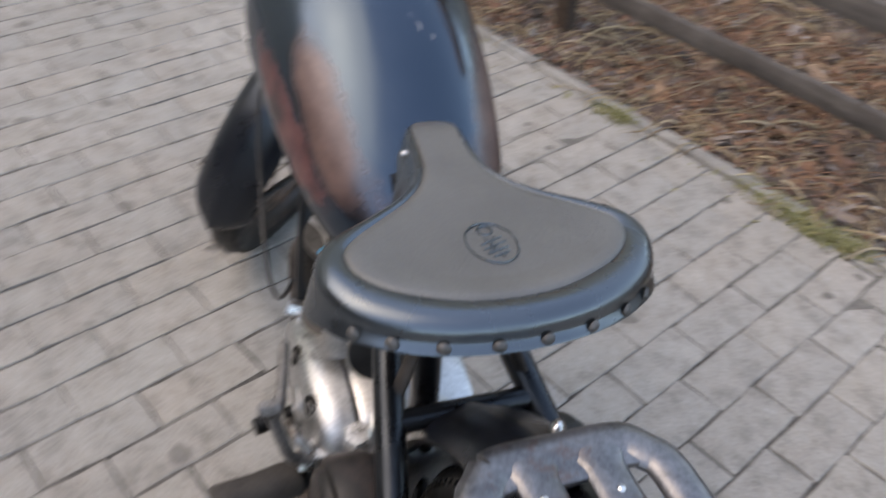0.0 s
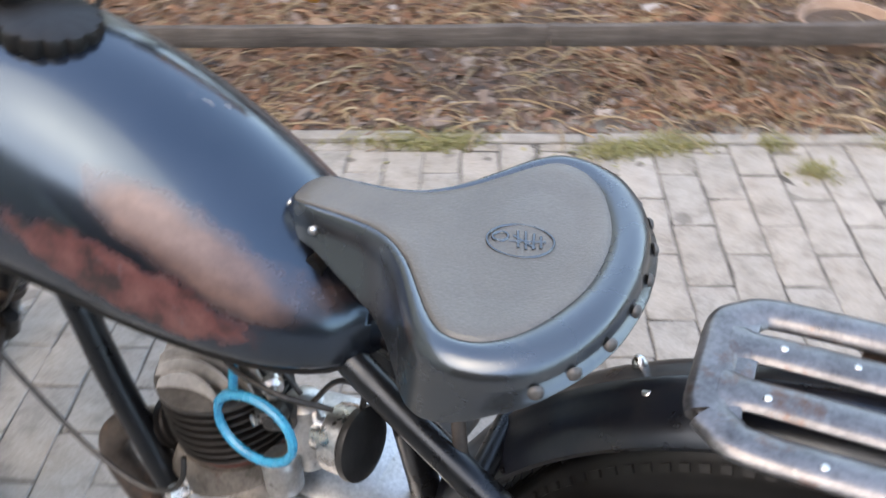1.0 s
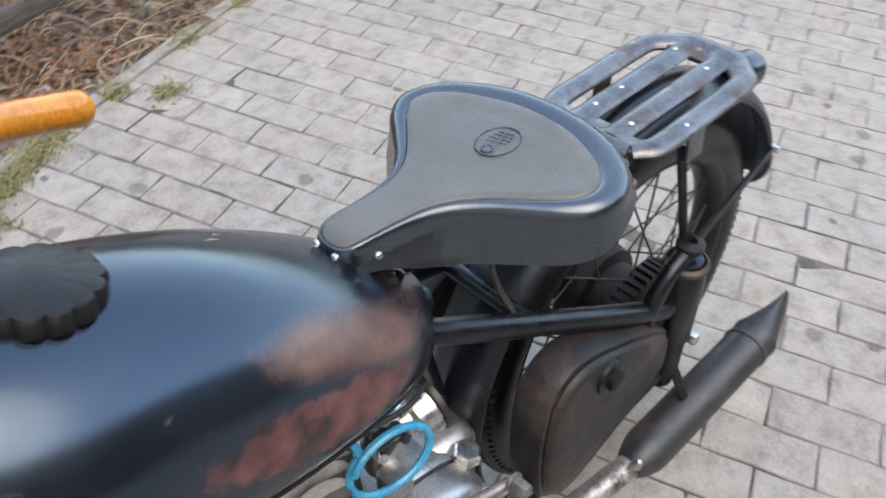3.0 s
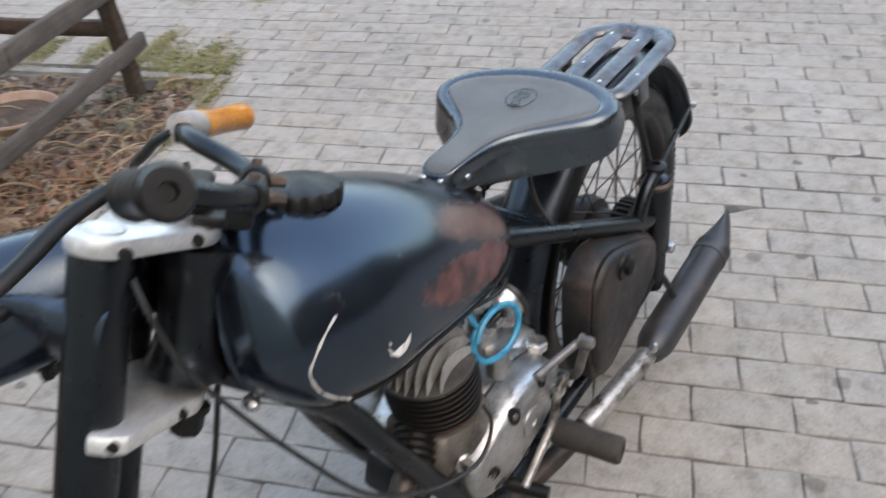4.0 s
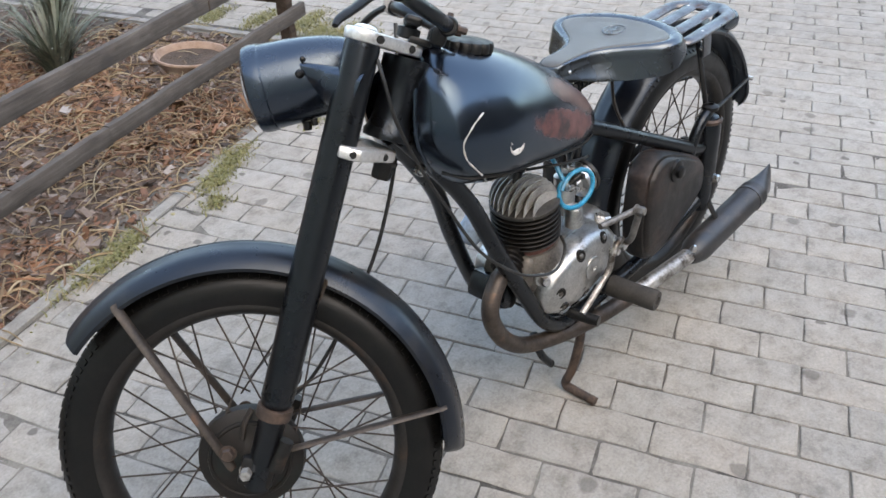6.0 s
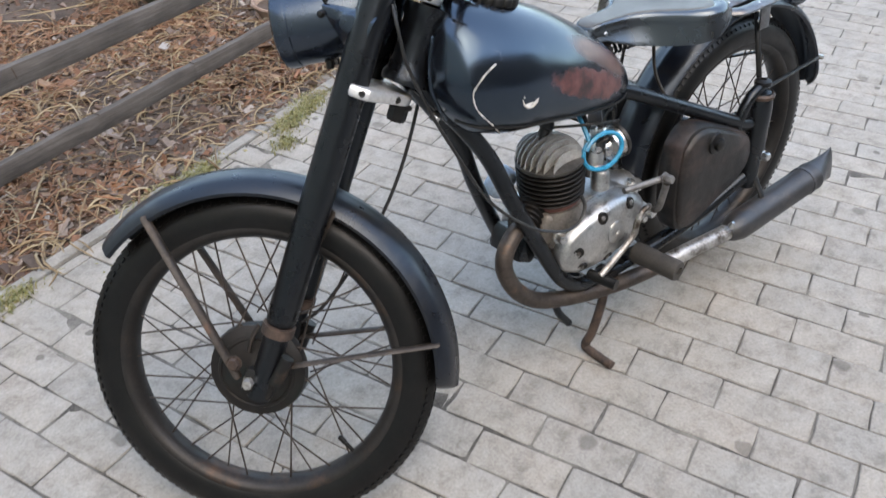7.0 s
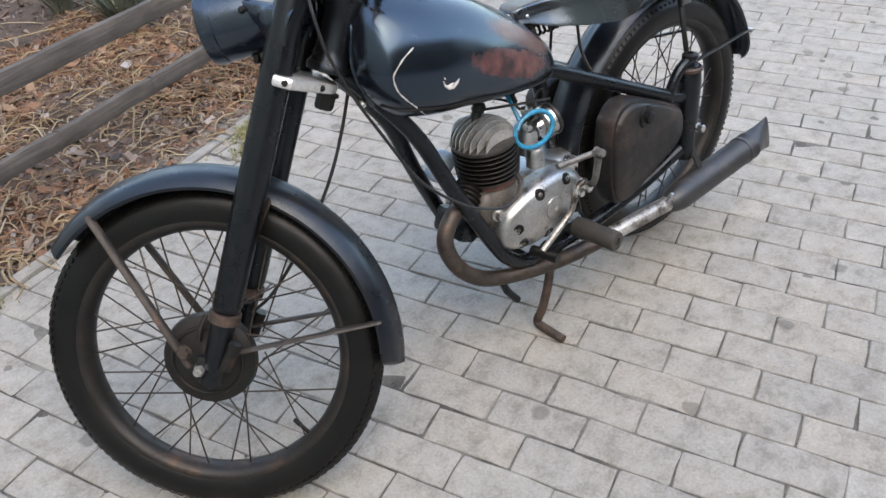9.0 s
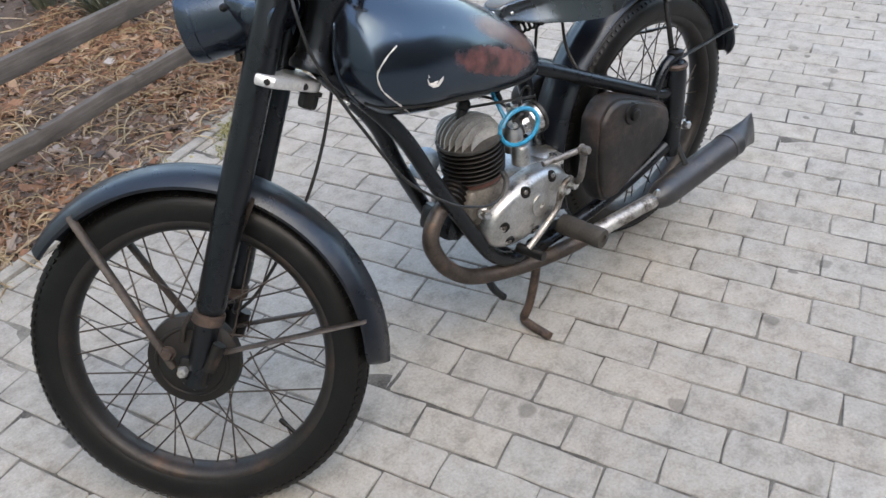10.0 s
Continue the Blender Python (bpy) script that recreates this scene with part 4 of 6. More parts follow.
path = [bar_point(i, -1) for i in range(5, 0, -1)] + [bar_point(i, 1) for i in range(6)]
bar = part("handlebar", Shape().tube(spline(path, 6), 0.0112, 12), frame_paint, motorcycle, "worn black tubular handlebar")
for s, mat_, lab in ((1, rubber, "black rubber handlebar grip"), (-1, amber_grip, "amber yellow throttle grip")):
    a, b = bar_point(5, s), STEER @ (END if s > 0 else THROTTLE_END)
    d = (b - a).normalized()
    a = a - d * 0.008
    L = (b - a).length
    r = 0.0162 if s == 1 else 0.0165
    g = Shape().lathe([(0.0135, 0), (r, 0.002), (r + 0.002, 0.01), (r, 0.02), (r, L - 0.02), (r + 0.0015, L - 0.008), (r - 0.002, L), (0.006, L), (0.005, L - 0.006), (0.0, L - 0.006)], 22, along(a, b))
    part("grip", g, mat_, bar, lab)
    if s == -1:
        part("throttle_sleeve", Shape().lathe([(0.0135, 0), (0.0175, 0.002), (0.0185, 0.02), (0.018, 0.040), (0.0135, 0.042)], 20, along(a - d * 0.034, b)), grey_sleeve, bar, "grey throttle sleeve")
    # lever with its perch, turned down
    perch = STEER @ Vector((0.038, s * 0.184, 0.226))
    part("lever_perch", Shape().box((0.024, 0.026, 0.026), Matrix.Translation(perch) @ STEER.to_3x3().to_4x4(), 0.009), dull_black, bar)
    lev = spline([perch + ahead * 0.012, STEER @ Vector((0.071, s * 0.209, 0.208)), STEER @ Vector((0.086, s * 0.238, 0.187)), STEER @ Vector((0.099, s * 0.262, 0.170)), STEER @ Vector((0.102, s * 0.275, 0.160))], 5)
    part("lever", Shape().tube(lev, [0.0075] * 4 + [0.0078] * 6 + [0.0074] * 4 + [0.0068, 0.0064, 0.0060, 0.0056, 0.0052, 0.0048, 0.004], 10, flat=0.8), dull_black, bar, "black hand lever")
for y in (0.045, -0.045):
    c = STEER @ Vector((-0.045, y, 0.208))
    part("bar_clip", Shape().lathe([(0.0125, -0.014), (0.0150, -0.011), (0.0150, 0.011), (0.0125, 0.014)], 18, along(c, c + left)), dull_black, bar)
    part("clip_foot", Shape().box((0.026, 0.021, 0.030), STEER @ pose(-0.036, y * 0.9, 0.190), 0.008), dull_black, bar)
    bolt(bar, c + up_axis * 0.012, c + up_axis * 0.020, 0.005, rusty_steel, "clip_bolt")
    bolt(bar, c - ahead * 0.014, c - ahead * 0.030, 0.006, rusty_steel, "clip_bolt")

# brake plate and arm on the front drum
FW = FRONT_WHEEL
part("brake_arm", Shape().tube(spline([FW @ Vector((0.0, 0.045, 0.062)), FW @ Vector((0.012, 0.070, 0.066)), FW @ Vector((0.030, 0.092, 0.064))], 4), 0.006, 8, flat=0.6), stay_steel, front_wheel, "rusty brake arm")
part("brake_ring", Shape().ring([(0.060, 0.050), (0.064, 0.054), (0.068, 0.053), (0.070, 0.049)], 36, FW), rusty_hub, front_wheel, "rusty ring on the drum")

# Frame tubes
headstock = Shape()
HT = lambda h, off=0.0: HEAD + up_axis * h - ahead0 * off
headstock.lathe([(0.024, 0.018), (0.040, 0.020), (0.041, 0.030), (0.035, 0.040), (0.032, 0.06), (0.032, 0.10), (0.034, 0.125), (0.038, 0.130), (0.038, 0.148), (0.026, 0.149)], 26, Matrix.Translation(HEAD) @ Matrix.Rotation(RAKE, 4, 'Y'))
frame_body = part("frame", headstock, frame_paint, motorcycle, "black tubular steel frame")


def tube(name, pts, r, material=None, parent=None, n=14, label="", steps=8, flat=1.0):
    return part(name, Shape().tube(spline(pts, steps) if len(pts) > 2 else [Vector(p) for p in pts], r, n, flat=flat), material or frame_paint, parent or frame_body, label)


tube("top_tube", [HT(0.11, 0.02), (-0.75, 0, 0.78), (-0.52, 0, 0.655), (-0.40, 0, 0.60)], 0.019)
for s in (1, -1):
    tube("down_tube", [HT(0.03, 0.012) + Vector((0, s * 0.016, 0)), (-0.855, s * 0.030, 0.690), (-0.787, s * 0.042, 0.590), (-0.735, s * 0.060, 0.466), (-0.659, s * 0.080, 0.308), (-0.622, s * 0.086, 0.250), (-0.575, s * 0.088, 0.218), (-0.50, s * 0.088, 0.208), (-0.36, s * 0.090, 0.210), (-0.20, s * 0.105, 0.245), (-0.06, s * 0.118, 0.295)], 0.0165)
    tube("seat_stay", [(-0.47, s * 0.028, 0.622), (-0.416, s * 0.050, 0.603), (-0.27, s * 0.082, 0.531), (-0.104, s * 0.115, 0.451), (-0.06, s * 0.118, 0.440)], 0.0155)
    # plunger suspension on each side
    p = Shape().lathe([(0.010, 0.262), (0.020, 0.266), (0.024, 0.30), (0.025, 0.36), (0.029, 0.366), (0.030, 0.47), (0.028, 0.495), (0.022, 0.508), (0.008, 0.512), (0.0, 0.512)], 22, Matrix.Translation((-0.040, s * 0.118, 0)))
    plunger = part("plunger", p, frame_paint, motorcycle, "black plunger spring housing at the rear axle")
    part("collar", Shape().ring([(0.027, 0.494), (0.031, 0.497), (0.031, 0.503), (0.026, 0.507)], 22, Matrix.Translation((-0.040, s * 0.118, 0))), rusty_steel, plunger)
    tube("plunger_arm", [(-0.115, s * 0.116, 0.425), (-0.105, s * 0.117, 0.470), (-0.078, s * 0.118, 0.508), (-0.040, s * 0.118, 0.524)], 0.0125)
    web = [(-0.125, 0.40), (-0.045, 0.40), (-0.045, 0.50), (-0.075, 0.505), (-0.11, 0.465)]
    part("gusset", Shape().slab(web, -0.004, 0.004, Matrix(((1, 0, 0, 0), (0, 0, -1, s * 0.118), (0, 1, 0, 0), (0, 0, 0, 1)))), frame_paint, frame_body)
    part("plunger_cap", Shape().lathe([(0.012, 0.0), (0.019, 0.003), (0.019, 0.012), (0.008, 0.016), (0.007, 0.008), (0.0, 0.008)], 18, pose(-0.040, s * 0.118, 0.522)), dull_black, plunger)
    bolt(plunger, (0.002, s * 0.122, 0.333), (0.002, s * 0.143, 0.333), 0.0105, steel, "axle_nut")
    part("axle_boss", Shape().lathe([(0.022, 0), (0.022, 0.03), (0.018, 0.034)], 18, along((0.0, s * 0.09, 0.333), (0.0, s * 0.13, 0.333))), dull_black, plunger)
tube("seat_tube", [(-0.43, 0, 0.615), (-0.385, 0, 0.40), (-0.36, 0, 0.21)], 0.017)
part("cross_bar", Shape().tube([(-0.56, -0.088, 0.214), (-0.56, 0.088, 0.214)], 0.012), frame_paint, frame_body)
part("seat_bridge", Shape().tube([(-0.30, -0.076, 0.546), (-0.30, 0.076, 0.546)], 0.012), frame_paint, frame_body)
part("front_lug", Shape().box((0.05, 0.10, 0.06), pose(-0.685, 0, 0.335, 0, 25, 0), 0.012), frame_paint, frame_body)
bolt(frame_body, (-0.890, -0.026, 0.698), (-0.893, -0.042, 0.698), 0.009, steel, "frame_bolt", dome=True)

# Fuel tank
TANK = [  # x, top, bottom, half width
    (-0.905, 0.868, 0.668, 0.042), (-0.901, 0.870, 0.664, 0.063), (-0.892, 0.873, 0.659, 0.089), (-0.872, 0.876, 0.654, 0.113), (-0.83, 0.877, 0.648, 0.125),
    (-0.77, 0.868, 0.636, 0.135), (-0.70, 0.848, 0.625, 0.132), (-0.63, 0.818, 0.612, 0.127), (-0.57, 0.784, 0.603, 0.118), (-0.52, 0.750, 0.598, 0.107),
    (-0.475, 0.715, 0.597, 0.090), (-0.440, 0.683, 0.600, 0.066), (-0.420, 0.665, 0.607, 0.036)]
NOSE = ((0.648, 0.065), (0.663, 0.057), (0.714, 0.017), (0.745, 0.003), (0.770, 0.0), (0.800, 0.005), (0.840, 0.020), (0.867, 0.035), (0.880, 0.045))   # how far the front edge stands back at each height


TANK = [TANK[0]] + [tuple(p) + (q.x,) for p, q in zip(spline([r[:3] for r in TANK], 8), spline([(r[3], 0, 0) for r in TANK], 8))][1:]


def tank_at(x, a, proud=0.0):
    """A point of the tank's skin: x, and the angle round it from the left flank (0) over the top (90)."""
    xs = [r[0] for r in TANK]
    top, bot, half = (float(np.interp(x, xs, [r[k] for r in TANK])) for k in (1, 2, 3))
    ca, sa = math.cos(radians(a)), math.sin(radians(a))
    e = 2 / 2.1 if sa > 0 else 2 / 2.5
    mid = bot + 0.36 * (top - bot)
    z = mid + (top - mid if sa > 0 else mid - bot) * math.copysign(abs(sa) ** e, sa)
    y = -half * math.copysign(abs(ca) ** e, ca)
    x += float(np.interp(z, [n[0] for n in NOSE], [n[1] for n in NOSE])) * min(1.0, max(0.0, (-0.79 - x) / 0.115)) ** 1.5
    p = Vector((x, y, z))
    c = Vector((x, 0, mid))
    return p + (p - c).normalized() * proud


rows = [[tank_at(x, a) for a in range(0, 360, 6)] for x in [r[0] for r in TANK[::2]] + [TANK[-1][0]]]
hollow = [[Vector((p.x + back, p.y * k, mid_z + (p.z - mid_z) * k)) for p in rows[0]] for mid_z, back, k in ((0.765, 0.050, 0.78), (0.765, 0.004, 0.88))]   # the front is hollowed round the steering head
rows = hollow + rows
tank = part("fuel_tank", Shape().rings(rows), tank_paint, motorcycle, "teardrop fuel tank, black paint worn to red primer on the flank", 70)
for s in (0, 180):
    seam = Shape().tube([tank_at(x, (-28 if s == 0 else 208), 0.001) for x in np.linspace(-0.900, -0.43, 30)], 0.003, 6)
    part("seam", seam, dull_black, tank)
lip_pts = [tank_at(-0.9048, a, 0.0005) for a in range(-75, 256, 6)]
part("front_lip", Shape().tube(lip_pts, 0.0036, 8), tank_paint, tank, "raised lip round the front of the tank")
LINE = ((-0.825, 0.797), (-0.845, 0.786), (-0.862, 0.772), (-0.872, 0.757), (-0.872, 0.735), (-0.862, 0.713), (-0.846, 0.694), (-0.828, 0.677), (-0.807, 0.662))


def flank(x, z, proud=0.0005):
    """A point of the left flank at a given height."""
    a = min(range(-88, 80), key=lambda k: abs(tank_at(x, k).z - z))
    return tank_at(x, a, proud)


rubbed = spline([flank(x, z) for x, z in LINE], 4)
part("rubbed_line", Shape().tube(rubbed, [0.0013 + 0.0008 * math.sin(2.3 * k) * math.cos(0.9 * k) for k in range(len(rubbed))], 6), scratch_white, tank, "pale rubbed curve of an old painted line")
blot = Shape()
for pts, radii in ((((-0.780, 0.727), (-0.778, 0.718), (-0.771, 0.713), (-0.764, 0.713), (-0.757, 0.717), (-0.752, 0.722)), (0.0008, 0.0022, 0.0040, 0.0030, 0.0034, 0.0008)), (((-0.774, 0.719), (-0.768, 0.716), (-0.762, 0.719)), (0.0008, 0.0034, 0.0008)), (((-0.778, 0.733), (-0.777, 0.730), (-0.775, 0.728)), (0.0004, 0.0014, 0.0004))):
    blot.tube([flank(-0.766 + 1.25 * (x + 0.766), 0.722 + 1.2 * (z - 0.722), -0.0008) for x, z in pts], [1.05 * r for r in radii], 6)
scuffs = Shape()
for x, a, l in ((-0.608, 98, 0.012), (-0.596, 104, 0.007)):
    scuffs.tube([tank_at(x, a, -0.0007), tank_at(x + 0.5 * l, a + 1.2, -0.0007), tank_at(x + l, a + 0.6, -0.0007)], [0.0005, 0.0011, 0.0005], 6)
part("scuff", scuffs, grey_sleeve, tank, "pale scuffs on the worn tank top")
part("paint_blot", blot, scratch_white, tank, "remains of a pale emblem")
CAP = pose(-0.743, -0.008, 0.847, 0, 14, 0) @ Matrix.Diagonal((0.86, 0.86, 0.68, 1))
cap_rows = []
for r, h in ((0.030, 0.0), (0.046, 0.004), (0.053, 0.010), (0.054, 0.026), (0.051, 0.033), (0.040, 0.037), (0.0005, 0.040)):
    cap_rows.append([CAP @ Vector(((r - (0.0045 * max(0, math.cos(14 * a)) ** 2 if 0.045 < r else 0)) * math.cos(a), (r - (0.0045 * max(0, math.cos(14 * a)) ** 2 if 0.045 < r else 0)) * math.sin(a), h)) for a in np.linspace(0, 2 * math.pi, 84, endpoint=False)])
part("filler_cap", Shape().rings(cap_rows), dull_black, tank, "fluted black screw filler cap")

# Saddle
OUT = [(-0.508, 0.0), (-0.505, 0.017), (-0.490, 0.0275), (-0.452, 0.031), (-0.420, 0.036), (-0.396, 0.047), (-0.374, 0.068), (-0.352, 0.098), (-0.332, 0.125), (-0.308, 0.142), (-0.278, 0.143), (-0.246, 0.127), (-0.222, 0.096), (-0.208, 0.062), (-0.202, 0.030), (-0.200, 0.0)]
PANEL = [(-0.503, 0.0), (-0.500, 0.014), (-0.486, 0.022), (-0.448, 0.0235), (-0.416, 0.027), (-0.390, 0.037), (-0.366, 0.056), (-0.343, 0.083), (-0.323, 0.106), (-0.304, 0.119), (-0.280, 0.115), (-0.259, 0.095), (-0.245, 0.068), (-0.236, 0.043), (-0.232, 0.021), (-0.231, 0.0)]
SADDLE_Y = -0.004   # shift of the seat's middle; it also sits a few degrees askew
SKEW = -0.073
half = spline([(x, y, 0) for x, y in OUT], 4)
inner = spline([(x, y, 0) for x, y in PANEL], 4)
outline = [(p.x, -p.y, q.x, -q.y) for p, q in zip(half, inner)] + [(p.x, p.y, q.x, q.y) for p, q in zip(half[-2:0:-1], inner[-2:0:-1])]
CEN = (-0.315, 0.0)
HEM = ((-0.508, 0.724), (-0.470, 0.718), (-0.440, 0.707), (-0.410, 0.699), (-0.370, 0.696), (-0.330, 0.703), (-0.290, 0.718), (-0.260, 0.734), (-0.230, 0.743), (-0.200, 0.748))
FLARE = ((-0.508, 0.002), (-0.470, 0.006), (-0.440, 0.013), (-0.415, 0.017), (-0.390, 0.017), (-0.365, 0.013), (-0.335, 0.008), (-0.280, 0.005), (-0.240, 0.006), (-0.200, 0.006))


def pan(x, y):
    """The saddle's top: dished, its rim raised at the sides and the back."""
    back = min(1.0, max(0.0, (x + 0.29) / 0.09))
    return 0.7515 + 0.042 * (x + 0.5) + 0.42 * y * y + 0.011 * back * back - 0.25 * max(0.0, -0.485 - x)


def middle(x):
    return SADDLE_Y + SKEW * (x + 0.39)


def hem(x):
    return float(np.interp(x, [h[0] for h in HEM], [h[1] for h in HEM]))


def seat_ring(q, drop=0.0, skirt=None, flare=0.0):
    """A ring of the cover: q = 0 on the panel's edge, 1 at the rim; skirt: the share of the way down to the hem."""
    out = []
    for x, y, px_, py_ in outline:
        p = Vector((px_ + (x - px_) * q, py_ + (y - py_) * q))
        d = (Vector((0, math.copysign(min(1.0, abs(y) / 0.02), y))) if x < CEN[0] else Vector((x - CEN[0], y)).normalized()) * flare * float(np.interp(x, [f[0] for f in FLARE], [f[1] for f in FLARE]))
        z = pan(p.x, p.y) - drop
        if skirt is not None:
            z0 = pan(x, y) - 0.021
            z = z0 + (hem(x) - z0) * skirt
        out.append(Vector((p.x + d.x, p.y + d.y + middle(p.x), z)))
    return out


rings_ = [seat_ring(0.97, skirt=0.985, flare=1.0), seat_ring(1.0, skirt=1.0, flare=1.08), seat_ring(1.0, skirt=0.94, flare=1.05), seat_ring(1.0, skirt=0.72, flare=0.75), seat_ring(1.0, skirt=0.4, flare=0.4), seat_ring(1.0, skirt=0.12, flare=0.1), seat_ring(1.0, 0.021),
          seat_ring(0.985, 0.0165), seat_ring(0.93, 0.0115), seat_ring(0.82, 0.0065), seat_ring(0.6, 0.0022), seat_ring(0.35, 0.0004), seat_ring(0.12, 0.0006), seat_ring(0.0, 0.0022)]
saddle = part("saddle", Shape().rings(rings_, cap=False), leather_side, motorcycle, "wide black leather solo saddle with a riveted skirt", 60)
top_rows = [seat_ring(0.02, 0.0024), seat_ring(-0.06, 0.0), seat_ring(-0.14, -0.0010)]
for k in (0.9, 0.8, 0.7, 0.6, 0.5, 0.4, 0.3, 0.2, 0.1, 0.02):
    row = []
    for p in top_rows[2]:
        x, y = CEN[0] + (p.x - CEN[0]) * k, (p.y - middle(p.x)) * k
        row.append(Vector((x, y + middle(x), pan(x, y) + 0.0012)))
    top_rows.append(row)
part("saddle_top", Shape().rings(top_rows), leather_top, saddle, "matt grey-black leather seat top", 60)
part("pan_plate", Shape().rings([[p - Vector((0, 0, 0.002)) for p in seat_ring(0.93, skirt=0.62)], seat_ring(0.93, skirt=0.60)]), dull_black, saddle)


def skirt_at(x, s, share):
    """A place on the skirt, and the way out of it."""
    rim = [p for p in seat_ring(1.0, skirt=share, flare=share) if (p.y - middle(p.x)) * s >= 0]
    p = min(rim, key=lambda q: abs(q.x - x))
    return p, Vector((p.x - CEN[0] - (0.06 if p.x < -0.40 else 0.0), p.y - middle(p.x), 0)).normalized()


for x, s in ((-0.471, -1), (-0.471, 1)):
    p, d = skirt_at(x, s, 0.0)
    d = Vector((-0.15, s, 0.1)).normalized()
    bolt(saddle, p, p + d * 0.004, 0.0046, steel, "rivet", dome=True)
for y in (-0.0135, 0.0135):
    p = Vector((-0.5050, y + 0.005, 0.7385))
    bolt(saddle, p, p + Vector((-0.004, 0.08 * y, 0)), 0.0046, steel, "rivet", dome=True)
for y in (-0.122, -0.095, -0.062, -0.024, 0.016, 0.054, 0.088, 0.116):
    row = [p for p in seat_ring(1.0, skirt=0.5, flare=0.5) if p.x > -0.29]
    p = min(row, key=lambda q: abs(q.y - middle(q.x) - y))
    d = Vector((p.x + 0.30, (p.y - middle(p.x)) * 0.8, 0)).normalized()
    bolt(saddle, p - d * 0.001, p + d * 0.0032, 0.0058, saddle_rivet, "rivet", dome=True)
# embossed oval badge: a rim, a small ring and slanting strokes
BADGE = -0.296


def on_seat(x, y):
    return Vector((BADGE + x, y + middle(BADGE), pan(BADGE + x, y) + 0.0031))


badge = part("embossed_badge", Shape().tube([on_seat(0.026 * math.sin(a), 0.021 * math.cos(a)) for a in np.linspace(0, 2 * math.pi, 41)], 0.0010, 6), leather_side, saddle, "embossed oval badge")
part("small_ring", Shape().tube([on_seat(-0.016 + 0.006 * math.sin(a), 0.006 * math.cos(a)) for a in np.linspace(0, 2 * math.pi, 21)], 0.0013, 6), leather_side, badge)
for a, b in (((-0.006, 0.011), (0.002, -0.010)), ((0.000, 0.012), (0.008, -0.010)), ((0.007, 0.012), (0.013, -0.008)), ((0.013, 0.010), (0.018, -0.005)), ((-0.008, -0.004), (0.019, 0.004)), ((-0.007, 0.004), (0.014, -0.006))):
    part("stroke", Shape().tube([on_seat(*a), on_seat(*b)], 0.0013, 6), leather_side, badge)
coil = [Vector((-0.440 + 0.0022 * t, -0.012 + 0.012 * math.cos(t), 0.690 + 0.012 * math.sin(t))) for t in np.linspace(0, 2 * math.pi * 7, 110)]
part("spring", Shape().tube(coil, 0.0030, 6), dull_black, saddle, "flat-lying coil saddle spring")
tube("rear_bracket", [(-0.335, -0.035, 0.690), (-0.332, -0.045, 0.62), (-0.315, -0.070, 0.555)], 0.007, stay_steel, saddle, flat=0.5)
tube("rear_bracket", [(-0.335, 0.035, 0.690), (-0.332, 0.045, 0.62), (-0.315, 0.070, 0.555)], 0.007, stay_steel, saddle, flat=0.5)
part("nose_bracket", Shape().box((0.07, 0.05, 0.022), pose(-0.485, 0, 0.712, 0, 10, 0), 0.006), dull_black, saddle)
tube("nose_pivot", [(-0.47, -0.04, 0.70), (-0.47, 0.04, 0.70)], 0.010, dull_black, saddle)
for s in (1, -1):
    tube("saddle_bar", [(-0.47, s * 0.022, 0.712), (-0.38, s * 0.045, 0.708), (-0.25, s * 0.075, 0.712)], 0.005, dull_black, saddle)

# Luggage rack: a pressed plate with three long slots and a tubular rim
RX0, RX1, RY, RC = -0.150, 0.126, 0.086, -0.010


def rack_z(x):
    return 0.698 + 0.035 * (x + 0.13)


corners = ((RX0, -0.060), (RX0 + 0.030, -RY), (RX1 - 0.045, -RY), (RX1, -RY + 0.045), (RX1, RY - 0.045), (RX1 - 0.045, RY), (RX0 + 0.030, RY), (RX0, 0.060))
loop = []
for k in range(8):
    a, b = Vector(corners[k]), Vector(corners[(k + 1) % 8])
    for q in (0.12, 0.5, 0.88):
        p = a + (b - a) * q
        loop.append(Vector((p.x, p.y + RC, rack_z(p.x))))
rim_pts = [p for p in spline(loop + [loop[0]], 3)]
rim_in = [Vector((0.5 * (RX0 + RX1) + (p.x - 0.5 * (RX0 + RX1)) * 0.91, RC + (p.y - RC) * 0.86, p.z + 0.001)) for p in rim_pts]
rack = part("luggage_rack", Shape().tube(rim_in, 0.0165, 14, flat=0.50), rack_paint, motorcycle, "worn bare-metal luggage rack with rust spots")
for y in (-0.026, 0.026):
    path = spline([(RX0 + 0.018, RC + y, rack_z(RX0) + 0.001), (RX0 + 0.05, RC + y, rack_z(RX0 + 0.05) + 0.003), (0.0, RC + y, rack_z(0) + 0.003), (RX1 - 0.05, RC + y, rack_z(RX1 - 0.05) + 0.003), (RX1 - 0.018, RC + y, rack_z(RX1) + 0.001)], 5)
    n_ = len(path)
    part("slat", Shape().tube(path, [0.0165 + 0.010 * max(0.0, abs(2 * k / (n_ - 1) - 1) - 0.66) / 0.34 for k in range(n_)], 14, flat=0.34), rack_paint, rack)
